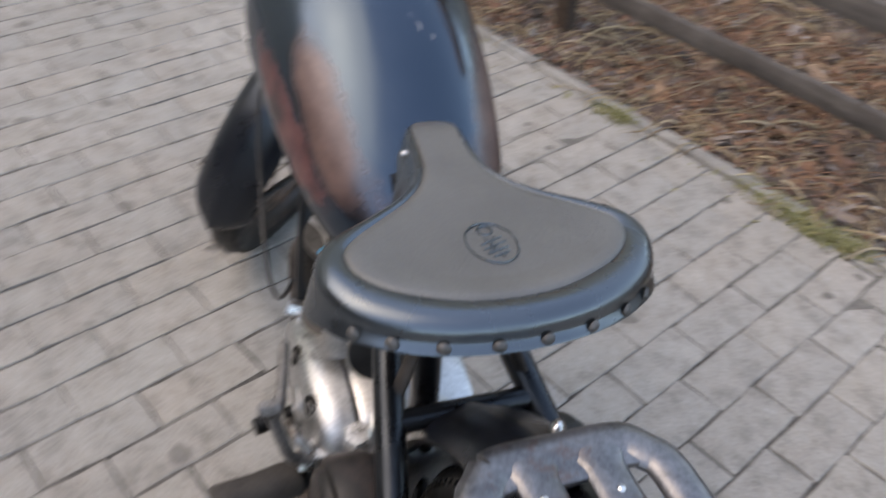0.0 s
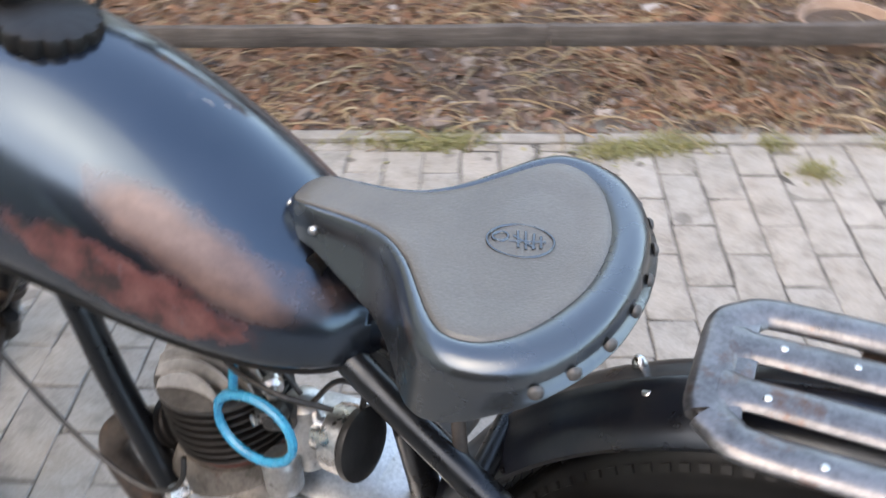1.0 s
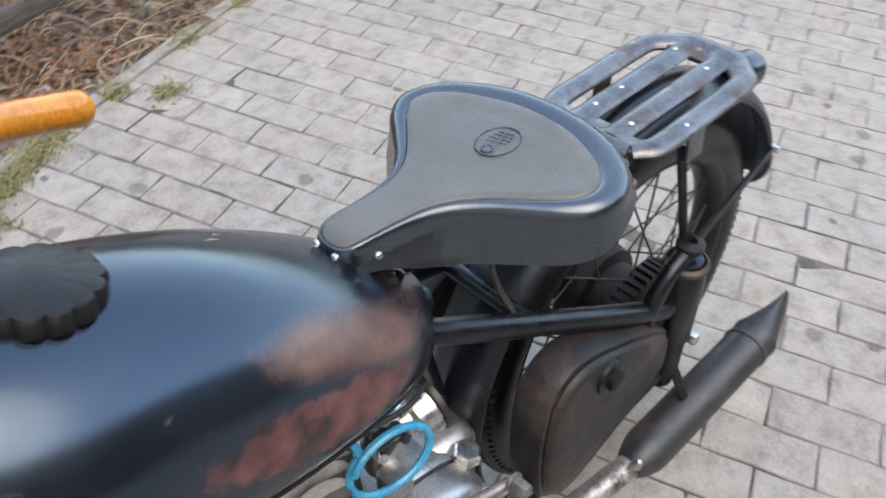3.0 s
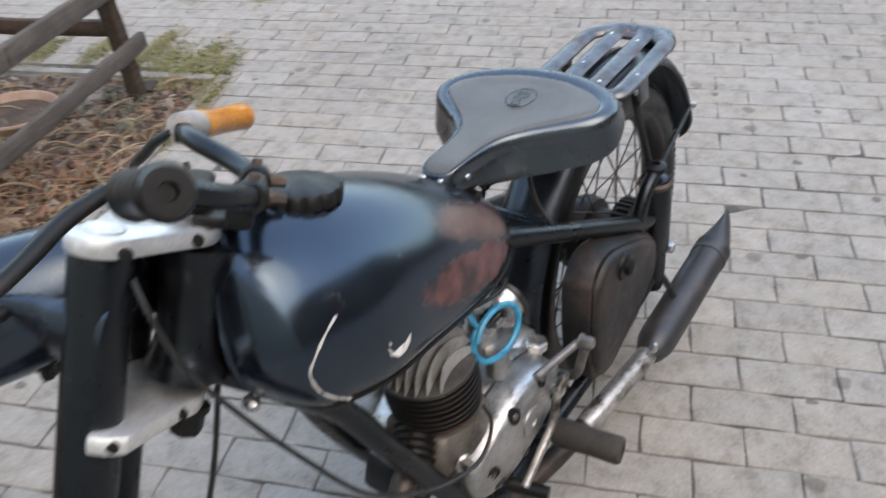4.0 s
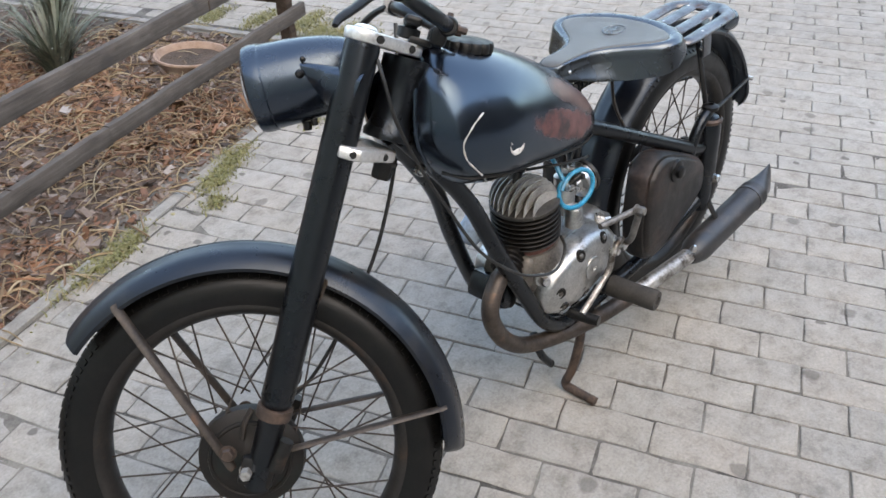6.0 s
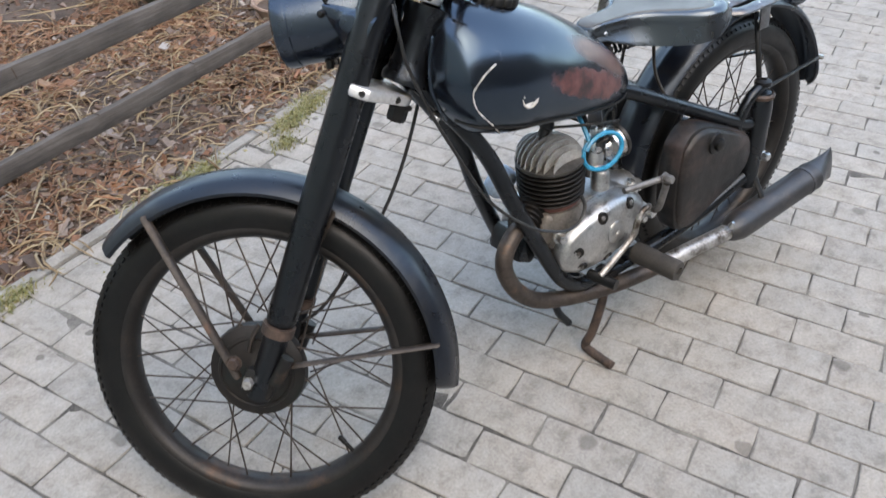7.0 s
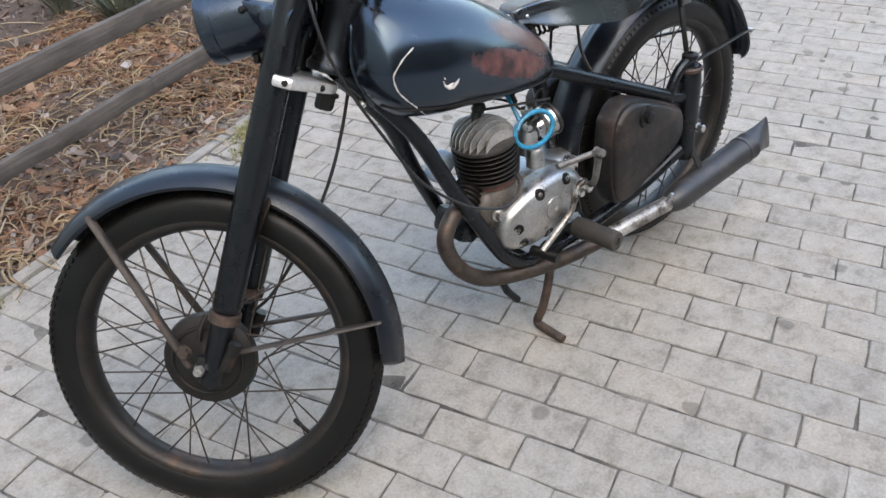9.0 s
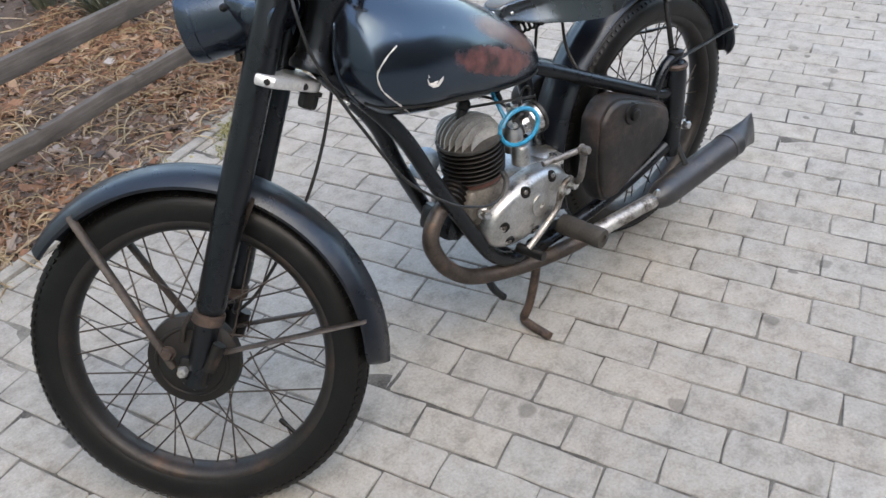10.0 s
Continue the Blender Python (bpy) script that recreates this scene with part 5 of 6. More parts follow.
for x0, x1, cut, lab in ((RX0 + 0.006, RX0 + 0.040, 0.018, "front plate of the rack"), (RX1 - 0.050, RX1 - 0.008, 0.036, "rear plate of the rack")):
    front = x0 < 0
    near_x, far_x = (x0, x1) if front else (x1, x0)
    out = [(near_x, RC - RY + 0.012 + cut), (near_x, RC + RY - 0.012 - cut), (near_x + 0.7 * cut * (1 if front else -1), RC + RY - 0.010)]
    out += [(far_x, RC + RY - 0.010), (far_x - 0.006 * (1 if front else -1), RC + 0.026), (far_x, RC + 0.010), (far_x, RC - 0.010), (far_x - 0.006 * (1 if front else -1), RC - 0.026), (far_x, RC - RY + 0.010), (near_x + 0.7 * cut * (1 if front else -1), RC - RY + 0.010)]
    out = out[::-1] if front else out
    part("cross_plate", Shape().slab(out, 0.0, 0.0075, Matrix.Translation((0, 0, rack_z(0.5 * (x0 + x1)) - 0.0025)), 0.0025), rack_paint, rack, lab)
    for y in (-0.042, 0.042):
        # no hole is cut: a thin black disc paints its shade
        part("hole", Shape().lathe([(0.0, 0.0), (0.0048, 0.0), (0.0048, 0.0008), (0.0, 0.0008)], 12, pose(x0 + 0.014 if front else x1 - 0.018, RC + y, rack_z(0.5 * (x0 + x1)) + 0.0052)), cable_black, rack, "black disc painted as the shade in a screw hole")
for x, y in ((-0.095, 0.026), (-0.045, 0.026), (0.06, -0.026), (-0.10, -0.030), (0.075, 0.03), (-0.06, -0.078)):
    bolt(rack, (x, RC + y, rack_z(x) + 0.0070), (x, RC + y, rack_z(x) + 0.0098), 0.0036, steel, "rivet", dome=True)
for s in (1, -1):
    part("rack_leg", Shape().box((0.034, 0.005, 0.064), pose(-0.020, RC + s * 0.072, 0.672, 4 * s, 0, 0), 0.002), rusty_steel if s > 0 else rack_paint, rack, "rusty leg under the rail" if s > 0 else "")
part("rack_foot", Shape().box((0.005, 0.050, 0.030), pose(-0.136, RC, 0.680, 0, -12, 0), 0.002), dull_black, rack, "black front bracket down to the mudguard")

# Tail lamp on the rear mudguard
TAIL = along((0.140, -0.030, 0.667), (0.205, -0.030, 0.655))
tail_lamp = part("tail_lamp", Shape().lathe([(0.010, 0.0), (0.020, 0.003), (0.0245, 0.012), (0.0255, 0.030), (0.0265, 0.046), (0.0265, 0.052)], 26, TAIL), black_paint, rear_guard, "small round black tail lamp")
part("tail_lens", Shape().lathe([(0.0250, 0.050), (0.0250, 0.056), (0.020, 0.062), (0.010, 0.065), (0.0, 0.066)], 24, TAIL), tail_glass, tail_lamp, "dark red lens")

# Engine: alloy crankcase, leaning finned cylinder, carburettor
CYL = Matrix.Translation((-0.600, -0.024, 0.392)) @ Matrix.Rotation(radians(-5), 4, 'Y') @ Matrix.Scale(0.80, 4)
case_out = spline([(-0.655, 0.318, 0), (-0.646, 0.356, 0), (-0.615, 0.384, 0), (-0.560, 0.402, 0), (-0.500, 0.410, 0), (-0.450, 0.404, 0), (-0.412, 0.386, 0), (-0.392, 0.352, 0), (-0.398, 0.316, 0), (-0.432, 0.286, 0), (-0.490, 0.268, 0), (-0.550, 0.259, 0), (-0.610, 0.266, 0), (-0.645, 0.288, 0), (-0.655, 0.318, 0)], 5)[:-1]
# the outline lies in x, z; the slab's z becomes -y
SIDE = Matrix(((1, 0, 0, 0), (0, 0, -1, 0), (0, 1, 0, 0), (0, 0, 0, 1)))
pts = [(p.x, p.y) for p in case_out][::-1]
engine = part("engine", Shape().slab(pts, -0.085, 0.066, SIDE, 0.012), aluminium, motorcycle, "grimy cast alloy engine crankcase")
cx, cz = -0.525, 0.345
lid = [(cx + (x - cx) * 0.97, cz + (z - cz) * 0.97) for x, z in pts]
cover_rows = []
for k, h in ((1.0, 0.069), (1.0, 0.086), (0.985, 0.097), (0.94, 0.107), (0.84, 0.114), (0.66, 0.118), (0.4, 0.120), (0.02, 0.121)):
    cover_rows.append([SIDE @ Vector((cx + (x - cx) * k, cz + (z - cz) * k, h)) for x, z in lid])
cover = part("clutch_cover", Shape().rings(cover_rows), aluminium, engine, "polished but scuffed alloy side cover")
part("cover_plug", Shape().lathe([(0.024, 0.0), (0.026, 0.004), (0.026, 0.008), (0.022, 0.010), (0.006, 0.010), (0.005, 0.006), (0.0, 0.006)], 24, SIDE @ pose(-0.506, 0.338, 0.115)), aluminium, cover, "round alloy plug")
BULGE = ((0.02, 0.121), (0.4, 0.120), (0.66, 0.118), (0.84, 0.114), (0.94, 0.107), (0.985, 0.097), (1.0, 0.086))


def on_cover(x, z):
    """How far out the side cover stands at x, z."""
    a = math.atan2(z - cz, x - cx)
    rim = min(lid, key=lambda q: abs(math.remainder(math.atan2(q[1] - cz, q[0] - cx) - a, 2 * math.pi)))
    k = math.hypot(x - cx, z - cz) / math.hypot(rim[0] - cx, rim[1] - cz)
    return float(np.interp(k, [b[0] for b in BULGE], [b[1] for b in BULGE]))


for x, z in ((-0.546, 0.386), (-0.462, 0.388), (-0.614, 0.330), (-0.600, 0.288), (-0.520, 0.276), (-0.430, 0.332)):
    h = on_cover(x, z)
    # the recess is barely sunk; its shade is put into the black colour
    well = part("screw_well", Shape().lathe([(0.0135, -0.006), (0.0130, 0.0010), (0.0105, 0.0018), (0.0095, 0.0004), (0.0, 0.0002)], 18, SIDE @ pose(x, z, h, -26 * (z - cz) / 0.06, 26 * (x - cx) / 0.12, 0)), cylinder_black, cover, "shallow black disc for a cover screw's recess, its shade painted")
    part("cover_screw", Shape().lathe([(0.0052, 0.0), (0.0052, 0.0022), (0.004, 0.0030), (0.0, 0.0030)], 12, SIDE @ pose(x, z, h, -26 * (z - cz) / 0.06, 26 * (x - cx) / 0.12, 0)), kick_steel, well)
part("filler_plug", Shape().lathe([(0.012, 0), (0.012, 0.012), (0.0185, 0.014), (0.0185, 0.028), (0.015, 0.031), (0, 0.031)], 6, along((-0.404, -0.070, 0.370), (-0.400, -0.074, 0.405))), steel, engine, "hexagon filler plug")
bolt(engine, (-0.640, -0.085, 0.368), (-0.648, -0.108, 0.374), 0.011, steel, "case_bolt")
part("gearbox", Shape().box((0.12, 0.13, 0.15), pose(-0.420, 0.0, 0.325), 0.03, 3), aluminium, engine)
part("crankcase_mouth", Shape().lathe([(0.094, -0.06), (0.092, 0.0), (0.084, 0.022), (0.080, 0.036), (0.0, 0.036)], 30, CYL), grimy_alloy, engine, "grimy cast mouth of the crankcase")
part("case_shoulder", Shape().box((0.07, 0.11, 0.075), pose(-0.640, -0.02, 0.375, 0, 24, 0), 0.016, 3), grimy_alloy, engine, "oily cast shoulder of the crankcase")
barrel = Shape().lathe([(0.052, 0.02), (0.052, 0.145)], 36, CYL)
cylinder = part("cylinder", barrel, cylinder_black, engine, "black finned cylinder barrel")
part("base_gasket", Shape().lathe([(0.066, 0.034), (0.072, 0.036), (0.072, 0.048), (0.066, 0.050)], 36, CYL), red_gasket, cylinder, "reddish cylinder base")
for k in range(2, 9):
    h = 0.030 + 0.0135 * k
    r = 0.080 + 0.006 * min(1, k / 4)
    part("fin", Shape().lathe([(0.050, h - 0.002), (r, h - 0.0018), (r + 0.0015, h), (r, h + 0.0018), (0.050, h + 0.002)], 40, CYL), cylinder_black, cylinder)
head = part("cylinder_head", Shape().lathe([(0.085, 0.147), (0.0875, 0.150), (0.0875, 0.158), (0.083, 0.160), (0.05, 0.162), (0.0, 0.163)], 40, CYL), head_casting, engine, "alloy cylinder head with deep curved cooling fins")
for k in range(9):
    y = -0.068 + 0.017 * k
    w = math.sqrt(max(0.0, 0.086 ** 2 - y * y))
    H = 0.052 * (1 - 0.55 * (y / 0.086) ** 2)
    rows = []
    for q in np.linspace(-1, 1, 15):
        top = 0.156 + H * max(0.0, 1 - q * q) ** 0.5
        bend = 0.012 * (1 - q * q)
        x, yy = w * q, y + bend
        rows.append([CYL @ Vector((x, yy - 0.0026, 0.150)), CYL @ Vector((x, yy + 0.0026, 0.150)), CYL @ Vector((x, yy + 0.0016, top)), CYL @ Vector((x, yy - 0.0016, top))])
    part("fin", Shape().rings(rows), silver_fins, head)
part("plug_cap", Shape().lathe([(0.010, 0), (0.014, 0.004), (0.014, 0.03), (0.018, 0.034), (0.018, 0.05), (0.012, 0.058), (0.0, 0.06)], 16, CYL @ pose(0.0, 0.03, 0.19, 0, 35, 0)), cable_black, head, "black spark plug cap")
# ribbed collar of the exhaust port
PORT = along((-0.648, -0.020, 0.425), (-0.700, -0.045, 0.398))
port = part("exhaust_collar", Shape().lathe([(0.026, 0.0), (0.026, 0.06)], 24, PORT), cylinder_black, engine, "black ribbed exhaust collar")
for k in range(5):
    part("rib", Shape().ring([(0.024, 0.006 + 0.011 * k), (0.032, 0.009 + 0.011 * k), (0.024, 0.013 + 0.011 * k)], 24, PORT), cylinder_black, port)
# carburettor behind the cylinder
carb = part("carburettor", Shape().lathe([(0.018, 0), (0.024, 0.004), (0.024, 0.05), (0.020, 0.055), (0.020, 0.085), (0.012, 0.09), (0.0, 0.092)], 20, pose(-0.500, -0.038, 0.440)), aluminium, engine, "alloy carburettor with a chromed air trumpet")
part("float_chamber", Shape().lathe([(0.014, 0), (0.020, 0.003), (0.020, 0.04), (0.016, 0.046), (0.0, 0.048)], 18, pose(-0.512, -0.072, 0.425)), aluminium, carb)
TR = along((-0.482, -0.040, 0.490), (-0.40, -0.046, 0.505))
trumpet = part("air_filter", Shape().ring([(0.020, 0.0), (0.022, 0.018), (0.035, 0.022), (0.036, 0.044), (0.033, 0.047), (0.031, 0.044), (0.030, 0.026), (0.018, 0.020), (0.017, 0.0)], 28, TR), steel, carb, "chromed air filter drum")
part("filter_face", Shape().lathe([(0.0375, 0.046), (0.0385, 0.048), (0.038, 0.054), (0.030, 0.056), (0.0, 0.055)], 28, TR), cable_black, trumpet, "black filter end")
part("choke_body", Shape().box((0.034, 0.026, 0.030), pose(-0.512, -0.062, 0.522, 8, 0, 20), 0.008), cable_black, carb, "black choke body")
tube("choke_lever", [(-0.530, -0.072, 0.530), (-0.512, -0.082, 0.542), (-0.494, -0.078, 0.538)], 0.0034, cable_black, carb)
hose = [Vector((-0.525, -0.084, 0.522)) + 0.048 * math.cos(a) * Vector((1, -0.1, 0.05)) + 0.036 * math.sin(a) * Vector((0.0, 0.22, 0.97)) - Vector((0, 0.006, 0)) * k / 40 for k, a in enumerate(np.linspace(2.2, 2.2 + 2 * math.pi * 1.08, 40))]
hose = [Vector((-0.552, -0.040, 0.595)), Vector((-0.558, -0.060, 0.580))] + hose
part("fuel_hose", Shape().tube(hose, 0.0048, 8), blue_hose, carb, "bright blue fuel hose in a loop")
part("fuel_tap", Shape().lathe([(0.008, 0), (0.011, 0.004), (0.011, 0.04), (0.006, 0.045), (0.006, 0.06)], 14, along((-0.55, -0.03, 0.630), (-0.535, -0.045, 0.575))), dull_black, tank, "black fuel tap")
for k, (x, y, z) in enumerate(((-0.520, -0.060, 0.520), (-0.506, -0.066, 0.536), (-0.524, -0.050, 0.552))):
    part("banjo_fitting", Shape().lathe([(0.006, 0), (0.011, 0.002), (0.011, 0.012), (0.006, 0.015), (0.006, 0.024), (0, 0.025)], 10, along((x, y, z), (x - 0.01 + 0.012 * k, y - 0.02, z + 0.004))), (steel, cable_black, steel)[k], carb, ("small bright fitting", "small black fitting", "small bright fitting")[k])
# added block of engine alloy, its reflected sky painted as pale blue
part("blue_casting", Shape().box((0.05, 0.05, 0.07), pose(-0.66, 0.07, 0.44, 20, 30, 10), 0.018, 3), sky_blue_alloy, engine, "engine casting coloured pale blue for the reflected sky")
# kickstarter and gear lever
tube("kick_lever", [(-0.412, -0.110, 0.350), (-0.410, -0.145, 0.365), (-0.414, -0.160, 0.41), (-0.419, -0.168, 0.440)], 0.0075, kick_steel, engine)
tube("kick_pedal", [(-0.422, -0.158, 0.448), (-0.470, -0.146, 0.446), (-0.512, -0.137, 0.446)], 0.0066, kick_steel, engine, label="folded kickstart pedal")
bolt(engine, (-0.419, -0.160, 0.450), (-0.418, -0.182, 0.452), 0.0095, kick_steel, "kick_boss")
tube("gear_lever", [(-0.417, -0.125, 0.362), (-0.43, -0.138, 0.376), (-0.450, -0.14, 0.374), (-0.464, -0.14, 0.355), (-0.474, -0.14, 0.324), (-0.51, -0.14, 0.298), (-0.566, -0.138, 0.262)], 0.0068, worn_metal, engine, label="bare metal gear lever")
tube("gear_peg", [(-0.566, -0.105, 0.250), (-0.552, -0.170, 0.248)], 0.012, rubber, engine, label="small black rubber gear pedal")
bolt(engine, (-0.412, -0.10, 0.350), (-0.412, -0.14, 0.350), 0.012, steel, "shaft_nut")
bolt(engine, (-0.435, -0.11, 0.345), (-0.435, -0.138, 0.345), 0.009, steel, "shaft_nut")

# Exhaust
pipe = tube("exhaust_pipe", [(-0.690, -0.042, 0.405), (-0.735, -0.055, 0.400), (-0.765, -0.062, 0.372), (-0.769, -0.065, 0.335), (-0.745, -0.066, 0.280), (-0.705, -0.068, 0.235), (-0.655, -0.072, 0.205), (-0.573, -0.090, 0.188), (-0.49, -0.108, 0.182), (-0.403, -0.125, 0.184), (-0.29, -0.145, 0.195), (-0.13, -0.165, 0.202)], 0.0180, pipe_steel, motorcycle, 16, "rusty exhaust pipe sweeping under the engine")
part("bare_sleeve", Shape().tube([(-0.36, -0.133, 0.188), (-0.29, -0.145, 0.1955), (-0.15, -0.1625, 0.2015)], 0.0190, 16), worn_metal, pipe, "bare scratched metal stretch")
M0, M1 = Vector((-0.160, -0.163, 0.200)), Vector((0.168, -0.166, 0.224))
md = (M1 - M0).normalized()
MUF = along(M0, M1)
L = (M1 - M0).length
muffler = part("muffler", Shape().lathe([(0.019, 0.0), (0.026, 0.010), (0.034, 0.034), (0.0355, 0.05), (0.0355, L - 0.004), (0.037, L), (0.037, L + 0.006)], 28, MUF), muffler_paint, motorcycle, "long black fishtail silencer")
rows = []
for q in np.linspace(0, 1, 8):
    a = 0.0365 + 0.016 * q ** 1.5
    b = 0.0365 * (1 - q) + 0.006 * q
    c = MUF @ Vector((0, 0, L + 0.004))
    row = []
    for k in range(24):
        t = 2 * math.pi * k / 24
        z = math.sin(t) * a
        ln = 0.078 * q + 0.012 * q * (1 - z / a)
        row.append(c + md * ln + Vector((0, 1, 0)) * math.cos(t) * b + Vector((-md.z, 0, md.x)) * z)
    rows.append(row)
part("fishtail", Shape().rings(rows, cap=False), muffler_paint, muffler, "flattened fishtail end")
part("tail_band", Shape().ring([(0.0355, L - 0.030), (0.0375, L - 0.029), (0.0375, L - 0.020), (0.0355, L - 0.019)], 28, MUF), muffler_paint, muffler)
tube("muffler_hanger", [(-0.030, -0.128, 0.30), (-0.030, -0.146, 0.27), (-0.030, -0.162, 0.245)], 0.009, dull_black, muffler, flat=0.5)
bolt(muffler, (-0.165, -0.175, 0.225), (-0.165, -0.180, 0.240), 0.008, steel, "clamp_bolt", dome=True)

# Tool boxes on both sides
for s in (-1, 1):
    o = spline([(-0.352, 0.470, 0), (-0.320, 0.500, 0), (-0.270, 0.502, 0), (-0.170, 0.462, 0), (-0.100, 0.425, 0), (-0.082, 0.395, 0), (-0.086, 0.350, 0), (-0.130, 0.318, 0), (-0.210, 0.288, 0), (-0.290, 0.256, 0), (-0.335, 0.262, 0), (-0.356, 0.310, 0), (-0.360, 0.40, 0), (-0.352, 0.470, 0)], 4)[:-1]
    pts = [(p.x * 0.96 + 0.006, p.y) for p in o][::-1]
    flip = SIDE if s < 0 else SIDE @ Matrix.Diagonal((1, 1, -1, 1))
    box = part("tool_box", Shape().slab(pts, 0.080, 0.136, flip, 0.012), box_paint, motorcycle, "dusty black pressed-steel tool box")
    cx, cz = -0.23, 0.385
    rows = []
    for k, h in ((0.93, 0.136), (0.91, 0.142), (0.86, 0.146), (0.5, 0.147), (0.02, 0.148)):
        rows.append([flip @ Vector((cx + (x - cx) * k, cz + (z - cz) * k, h)) for x, z in pts])
    part("box_lid", Shape().rings(rows), box_paint, box, "pressed lid with a raised rim")
    part("lid_knob", Shape().lathe([(0.026, 0.0), (0.024, 0.008), (0.014, 0.010), (0.014, 0.018), (0.010, 0.021), (0.0, 0.021)], 20, flip @ pose(-0.232, 0.456, 0.143)), dull_black, box)

# Footrests and side stand
for s in (-1, 1):
    fr = part("footrest", Shape().tube([(-0.45, s * 0.085, 0.215), (-0.45, s * 0.11, 0.255)], 0.012, 12), frame_paint, motorcycle, "footrest with a black rubber sleeve")
    part("rubber_sleeve", Shape().lathe([(0.012, 0), (0.023, 0.002), (0.024, 0.02), (0.022, 0.06), (0.023, 0.104), (0.021, 0.110), (0.010, 0.111), (0.009, 0.106), (0, 0.106)], 20, along((-0.450, s * 0.128, 0.266), (-0.436, s * 0.240, 0.263))), old_rubber, fr, "dusty rubber sleeve")
    tube("footrest_arm", [(-0.45, s * 0.10, 0.24), (-0.450, s * 0.13, 0.266)], 0.014, frame_paint, fr)
stand = part("side_stand", Shape().tube(spline([(-0.490, -0.086, 0.195), (-0.505, -0.095, 0.140), (-0.525, -0.090, 0.06), (-0.534, -0.078, 0.014), (-0.534, -0.100, 0.006), (-0.530, -0.158, 0.0)], 6), 0.0105, 12), rusty_steel, motorcycle, "rusty bent-rod side stand resting on the paving")
part("pivot", Shape().lathe([(0.018, -0.02), (0.018, 0.02)], 16, pose(-0.489, -0.086, 0.2, 90, 0, 0)), dull_black, stand)
part("centre_stand", Shape().tube(spline([(-0.63, -0.06, 0.21), (-0.625, -0.075, 0.16), (-0.60, -0.085, 0.12)], 4), 0.009), frame_paint, motorcycle, "folded black stand under the frame")


# Cables
def cable(pts, r=0.0032, label="black control cable", material=None):
    return tube("cable", pts, r, material or cable_black, motorcycle, 8, label)


cable([(-0.955, -0.030, 0.905), (-0.962, -0.048, 0.875), (-0.956, -0.058, 0.815), (-0.928, -0.068, 0.735), (-0.898, -0.088, 0.66), (-0.843, -0.112, 0.548), (-0.758, -0.122, 0.462), (-0.700, -0.128, 0.428), (-0.655, -0.128, 0.412), (-0.622, -0.124, 0.418), (-0.605, -0.118, 0.440), (-0.606, -0.108, 0.462)], 0.0030)
cable([STEER @ Vector((0.03, -0.14, 0.20)), STEER @ Vector((-0.02, -0.11, 0.02)), STEER @ Vector((-0.03, -0.09, -0.2)), STEER @ Vector((0.02, -0.075, -0.42)), STEER @ Vector((0.08, -0.06, -0.5))], 0.0035)
cable([(-0.80, 0.03, 0.64), (-0.62, 0.0, 0.600), (-0.55, -0.03, 0.58), (-0.50, -0.040, 0.535)], 0.003)
cable([(-0.60, -0.02, 0.575), (-0.56, -0.07, 0.585), (-0.50, -0.08, 0.575), (-0.45, -0.06, 0.555)], 0.003)
cable([(-0.49, -0.04, 0.525), (-0.46, -0.035, 0.565), (-0.435, -0.03, 0.56), (-0.44, -0.03, 0.52)], 0.003)

# Pavers, those near the motorcycle as pieces of their own
LONG, WIDE, GAP = 0.2, 0.0975, 0.0016
STEP, NV, NU = 0.06, 131, 128   # the sand lies full in some joints and washed out in others
sand = [PAVE @ Vector((-3.2 + STEP * a, -3.2 + STEP * b, min(-0.0012, max(-0.007, -0.0032 + 0.0042 * noise.noise(Vector((2.3 * STEP * a, 2.3 * STEP * b, 0.7))))))) for a in range(NV) for b in range(NU)]
pavement = new("pavement", Shape().add(sand, [(a * NU + b, (a + 1) * NU + b, (a + 1) * NU + b + 1, a * NU + b + 1) for a in range(NV - 1) for b in range(NU - 1)]).mesh("pavement", joint_sand))
tagged(pavement, "grey block paving in half-bond rows with sandy joints", "pavement", kind="structure")


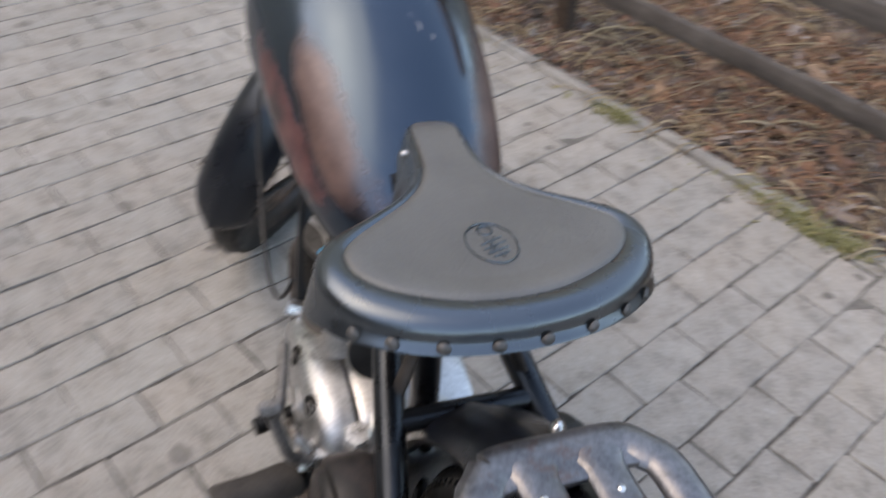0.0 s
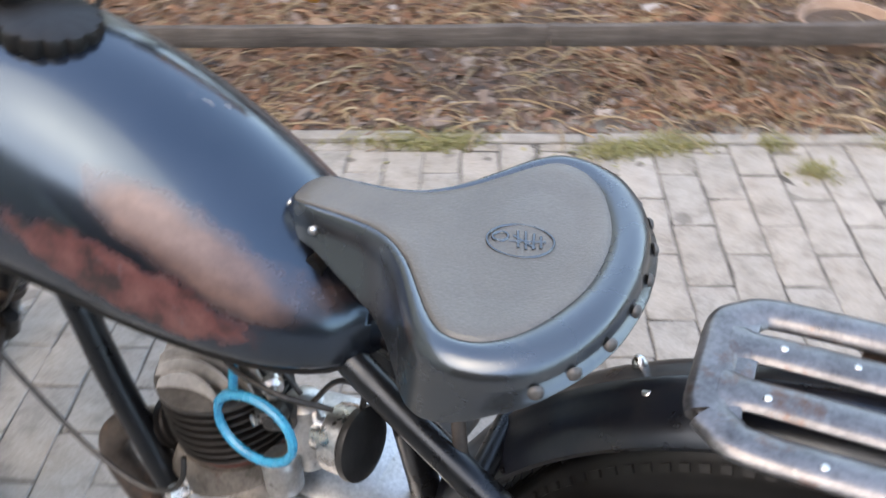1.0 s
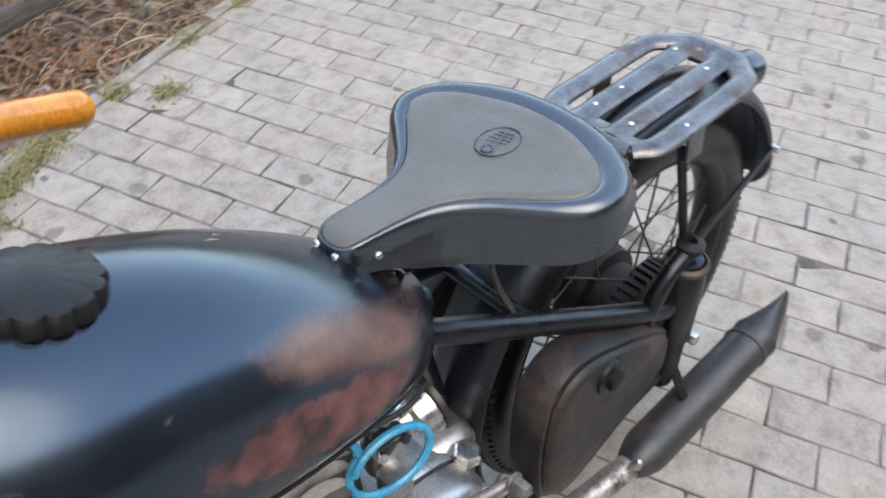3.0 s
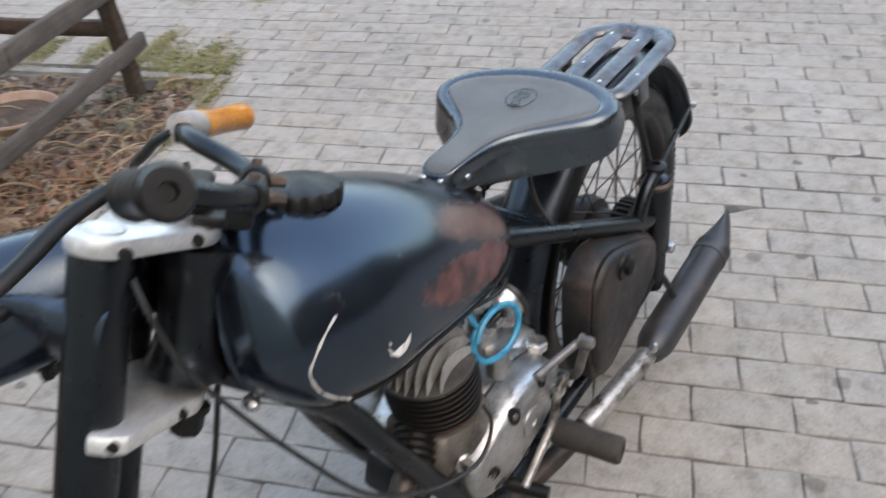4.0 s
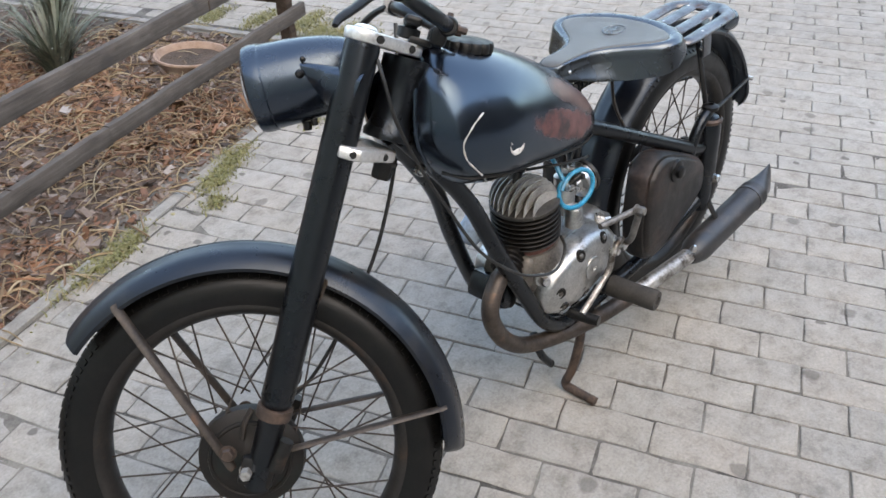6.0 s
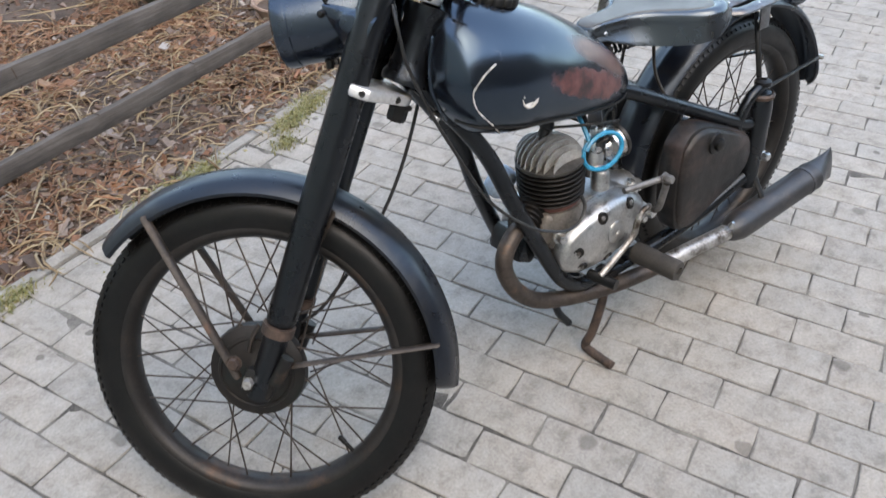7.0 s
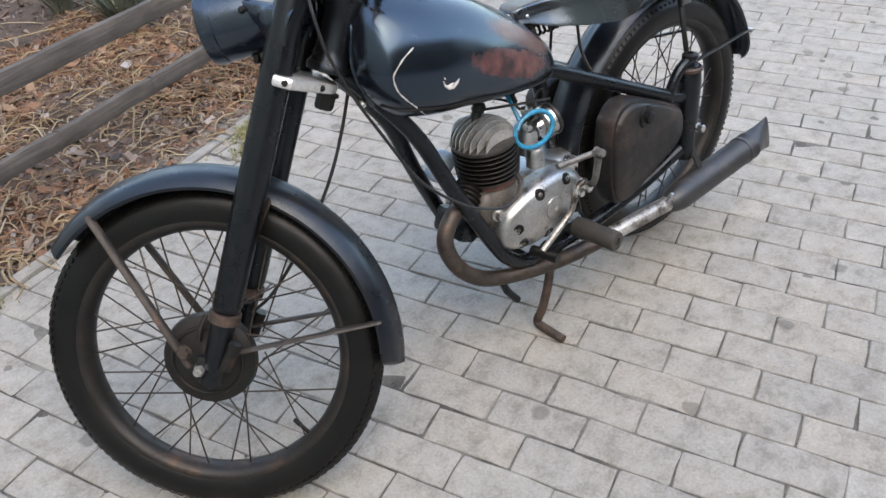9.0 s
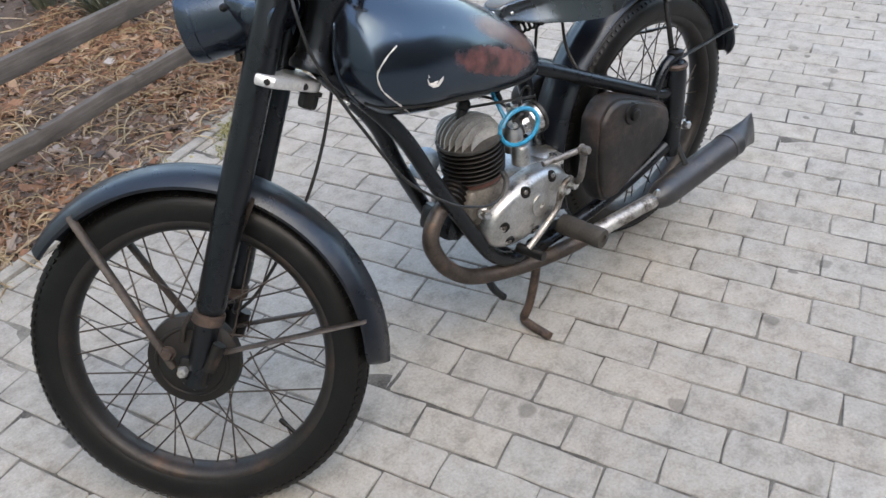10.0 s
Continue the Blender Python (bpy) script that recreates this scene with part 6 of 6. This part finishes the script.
def paver_shape(l, w, seed):
    """One worn block: ragged outline, rubbed corners, slightly uneven top."""
    rnd = random.Random(seed)
    s, b, c = Shape(), 0.0026, 0.0036
    base = [(-1, -1, c, 0), (0.1, -1, 0, 0), (1, -1, -c, 0), (1, -1, 0, c), (1, -0.4, 0, 0), (1, 0.1, 0, 0), (1, 0.55, 0, 0), (1, 1, 0, -c), (1, 1, -c, 0), (-0.1, 1, 0, 0), (-1, 1, c, 0), (-1, 1, 0, -c), (-1, 0.5, 0, 0), (-1, -0.1, 0, 0), (-1, -0.6, 0, 0), (-1, -1, 0, c)]
    jit = [(rnd.uniform(-0.0034, 0.0010), rnd.uniform(-0.0032, 0.0010)) for _ in base]
    def rect(d, z):
        return [Vector((x * (w / 2 - d + j) + ox, y * (l / 2 - d + k) + oy, z + rnd.uniform(-0.0005, 0.0003))) for (x, y, ox, oy), (j, k) in zip(base, jit)]
    s.rings([rect(0, -0.05), rect(0, -b), rect(0.35 * b, -0.45 * b), rect(0.9 * b, -0.12 * b), rect(b * 1.9, 0)])
    return s


meshes = [paver_shape(LONG - GAP, WIDE - GAP, k).mesh("paver", paver, 25) for k in range(8)]
def spread(u):
    return u + 0.030 * min(1.0, max(0.0, (u - 0.1) / 0.9))


rnd = random.Random(5)
loose = Shape()
for r in range(-24, 54):
    v = -0.859 + WIDE * (r + 0.5)
    shift = -0.124 if r % 2 == 0 else -0.024
    for k in range(-16, 22):
        ua, ub = spread(shift + LONG * k), spread(shift + LONG * (k + 1))
        u, cut = 0.5 * (ua + ub), ub - ua - GAP
        if -4.3 < v < BED_END + 0.05 and ub > EDGE - 0.004:
            lo = ua + GAP / 2
            cut = EDGE - 0.007 - lo
            if cut < 0.03:
                continue
            u = lo + cut / 2
        m = PAVE @ pose(v, u, rnd.uniform(-0.0008, 0.0008), rnd.gauss(0, 0.3), rnd.gauss(0, 0.5), rnd.gauss(0, 0.7))
        if -1.15 < v < 0.75 and -0.75 < u < 0.83:
            ob = new("paver", meshes[rnd.randrange(8)])
            ob.parent = pavement
            ob.matrix_local = m @ Matrix.Diagonal((1, cut / (LONG - GAP), 1, 1))
        else:
            s = paver_shape(cut, WIDE - GAP, rnd.randrange(10 ** 6))
            loose.add([m @ p for p in s.v], s.f)
rest = part("paver_field", loose, paver, pavement, sharp=25)
tagged(rest, kind="stuff")
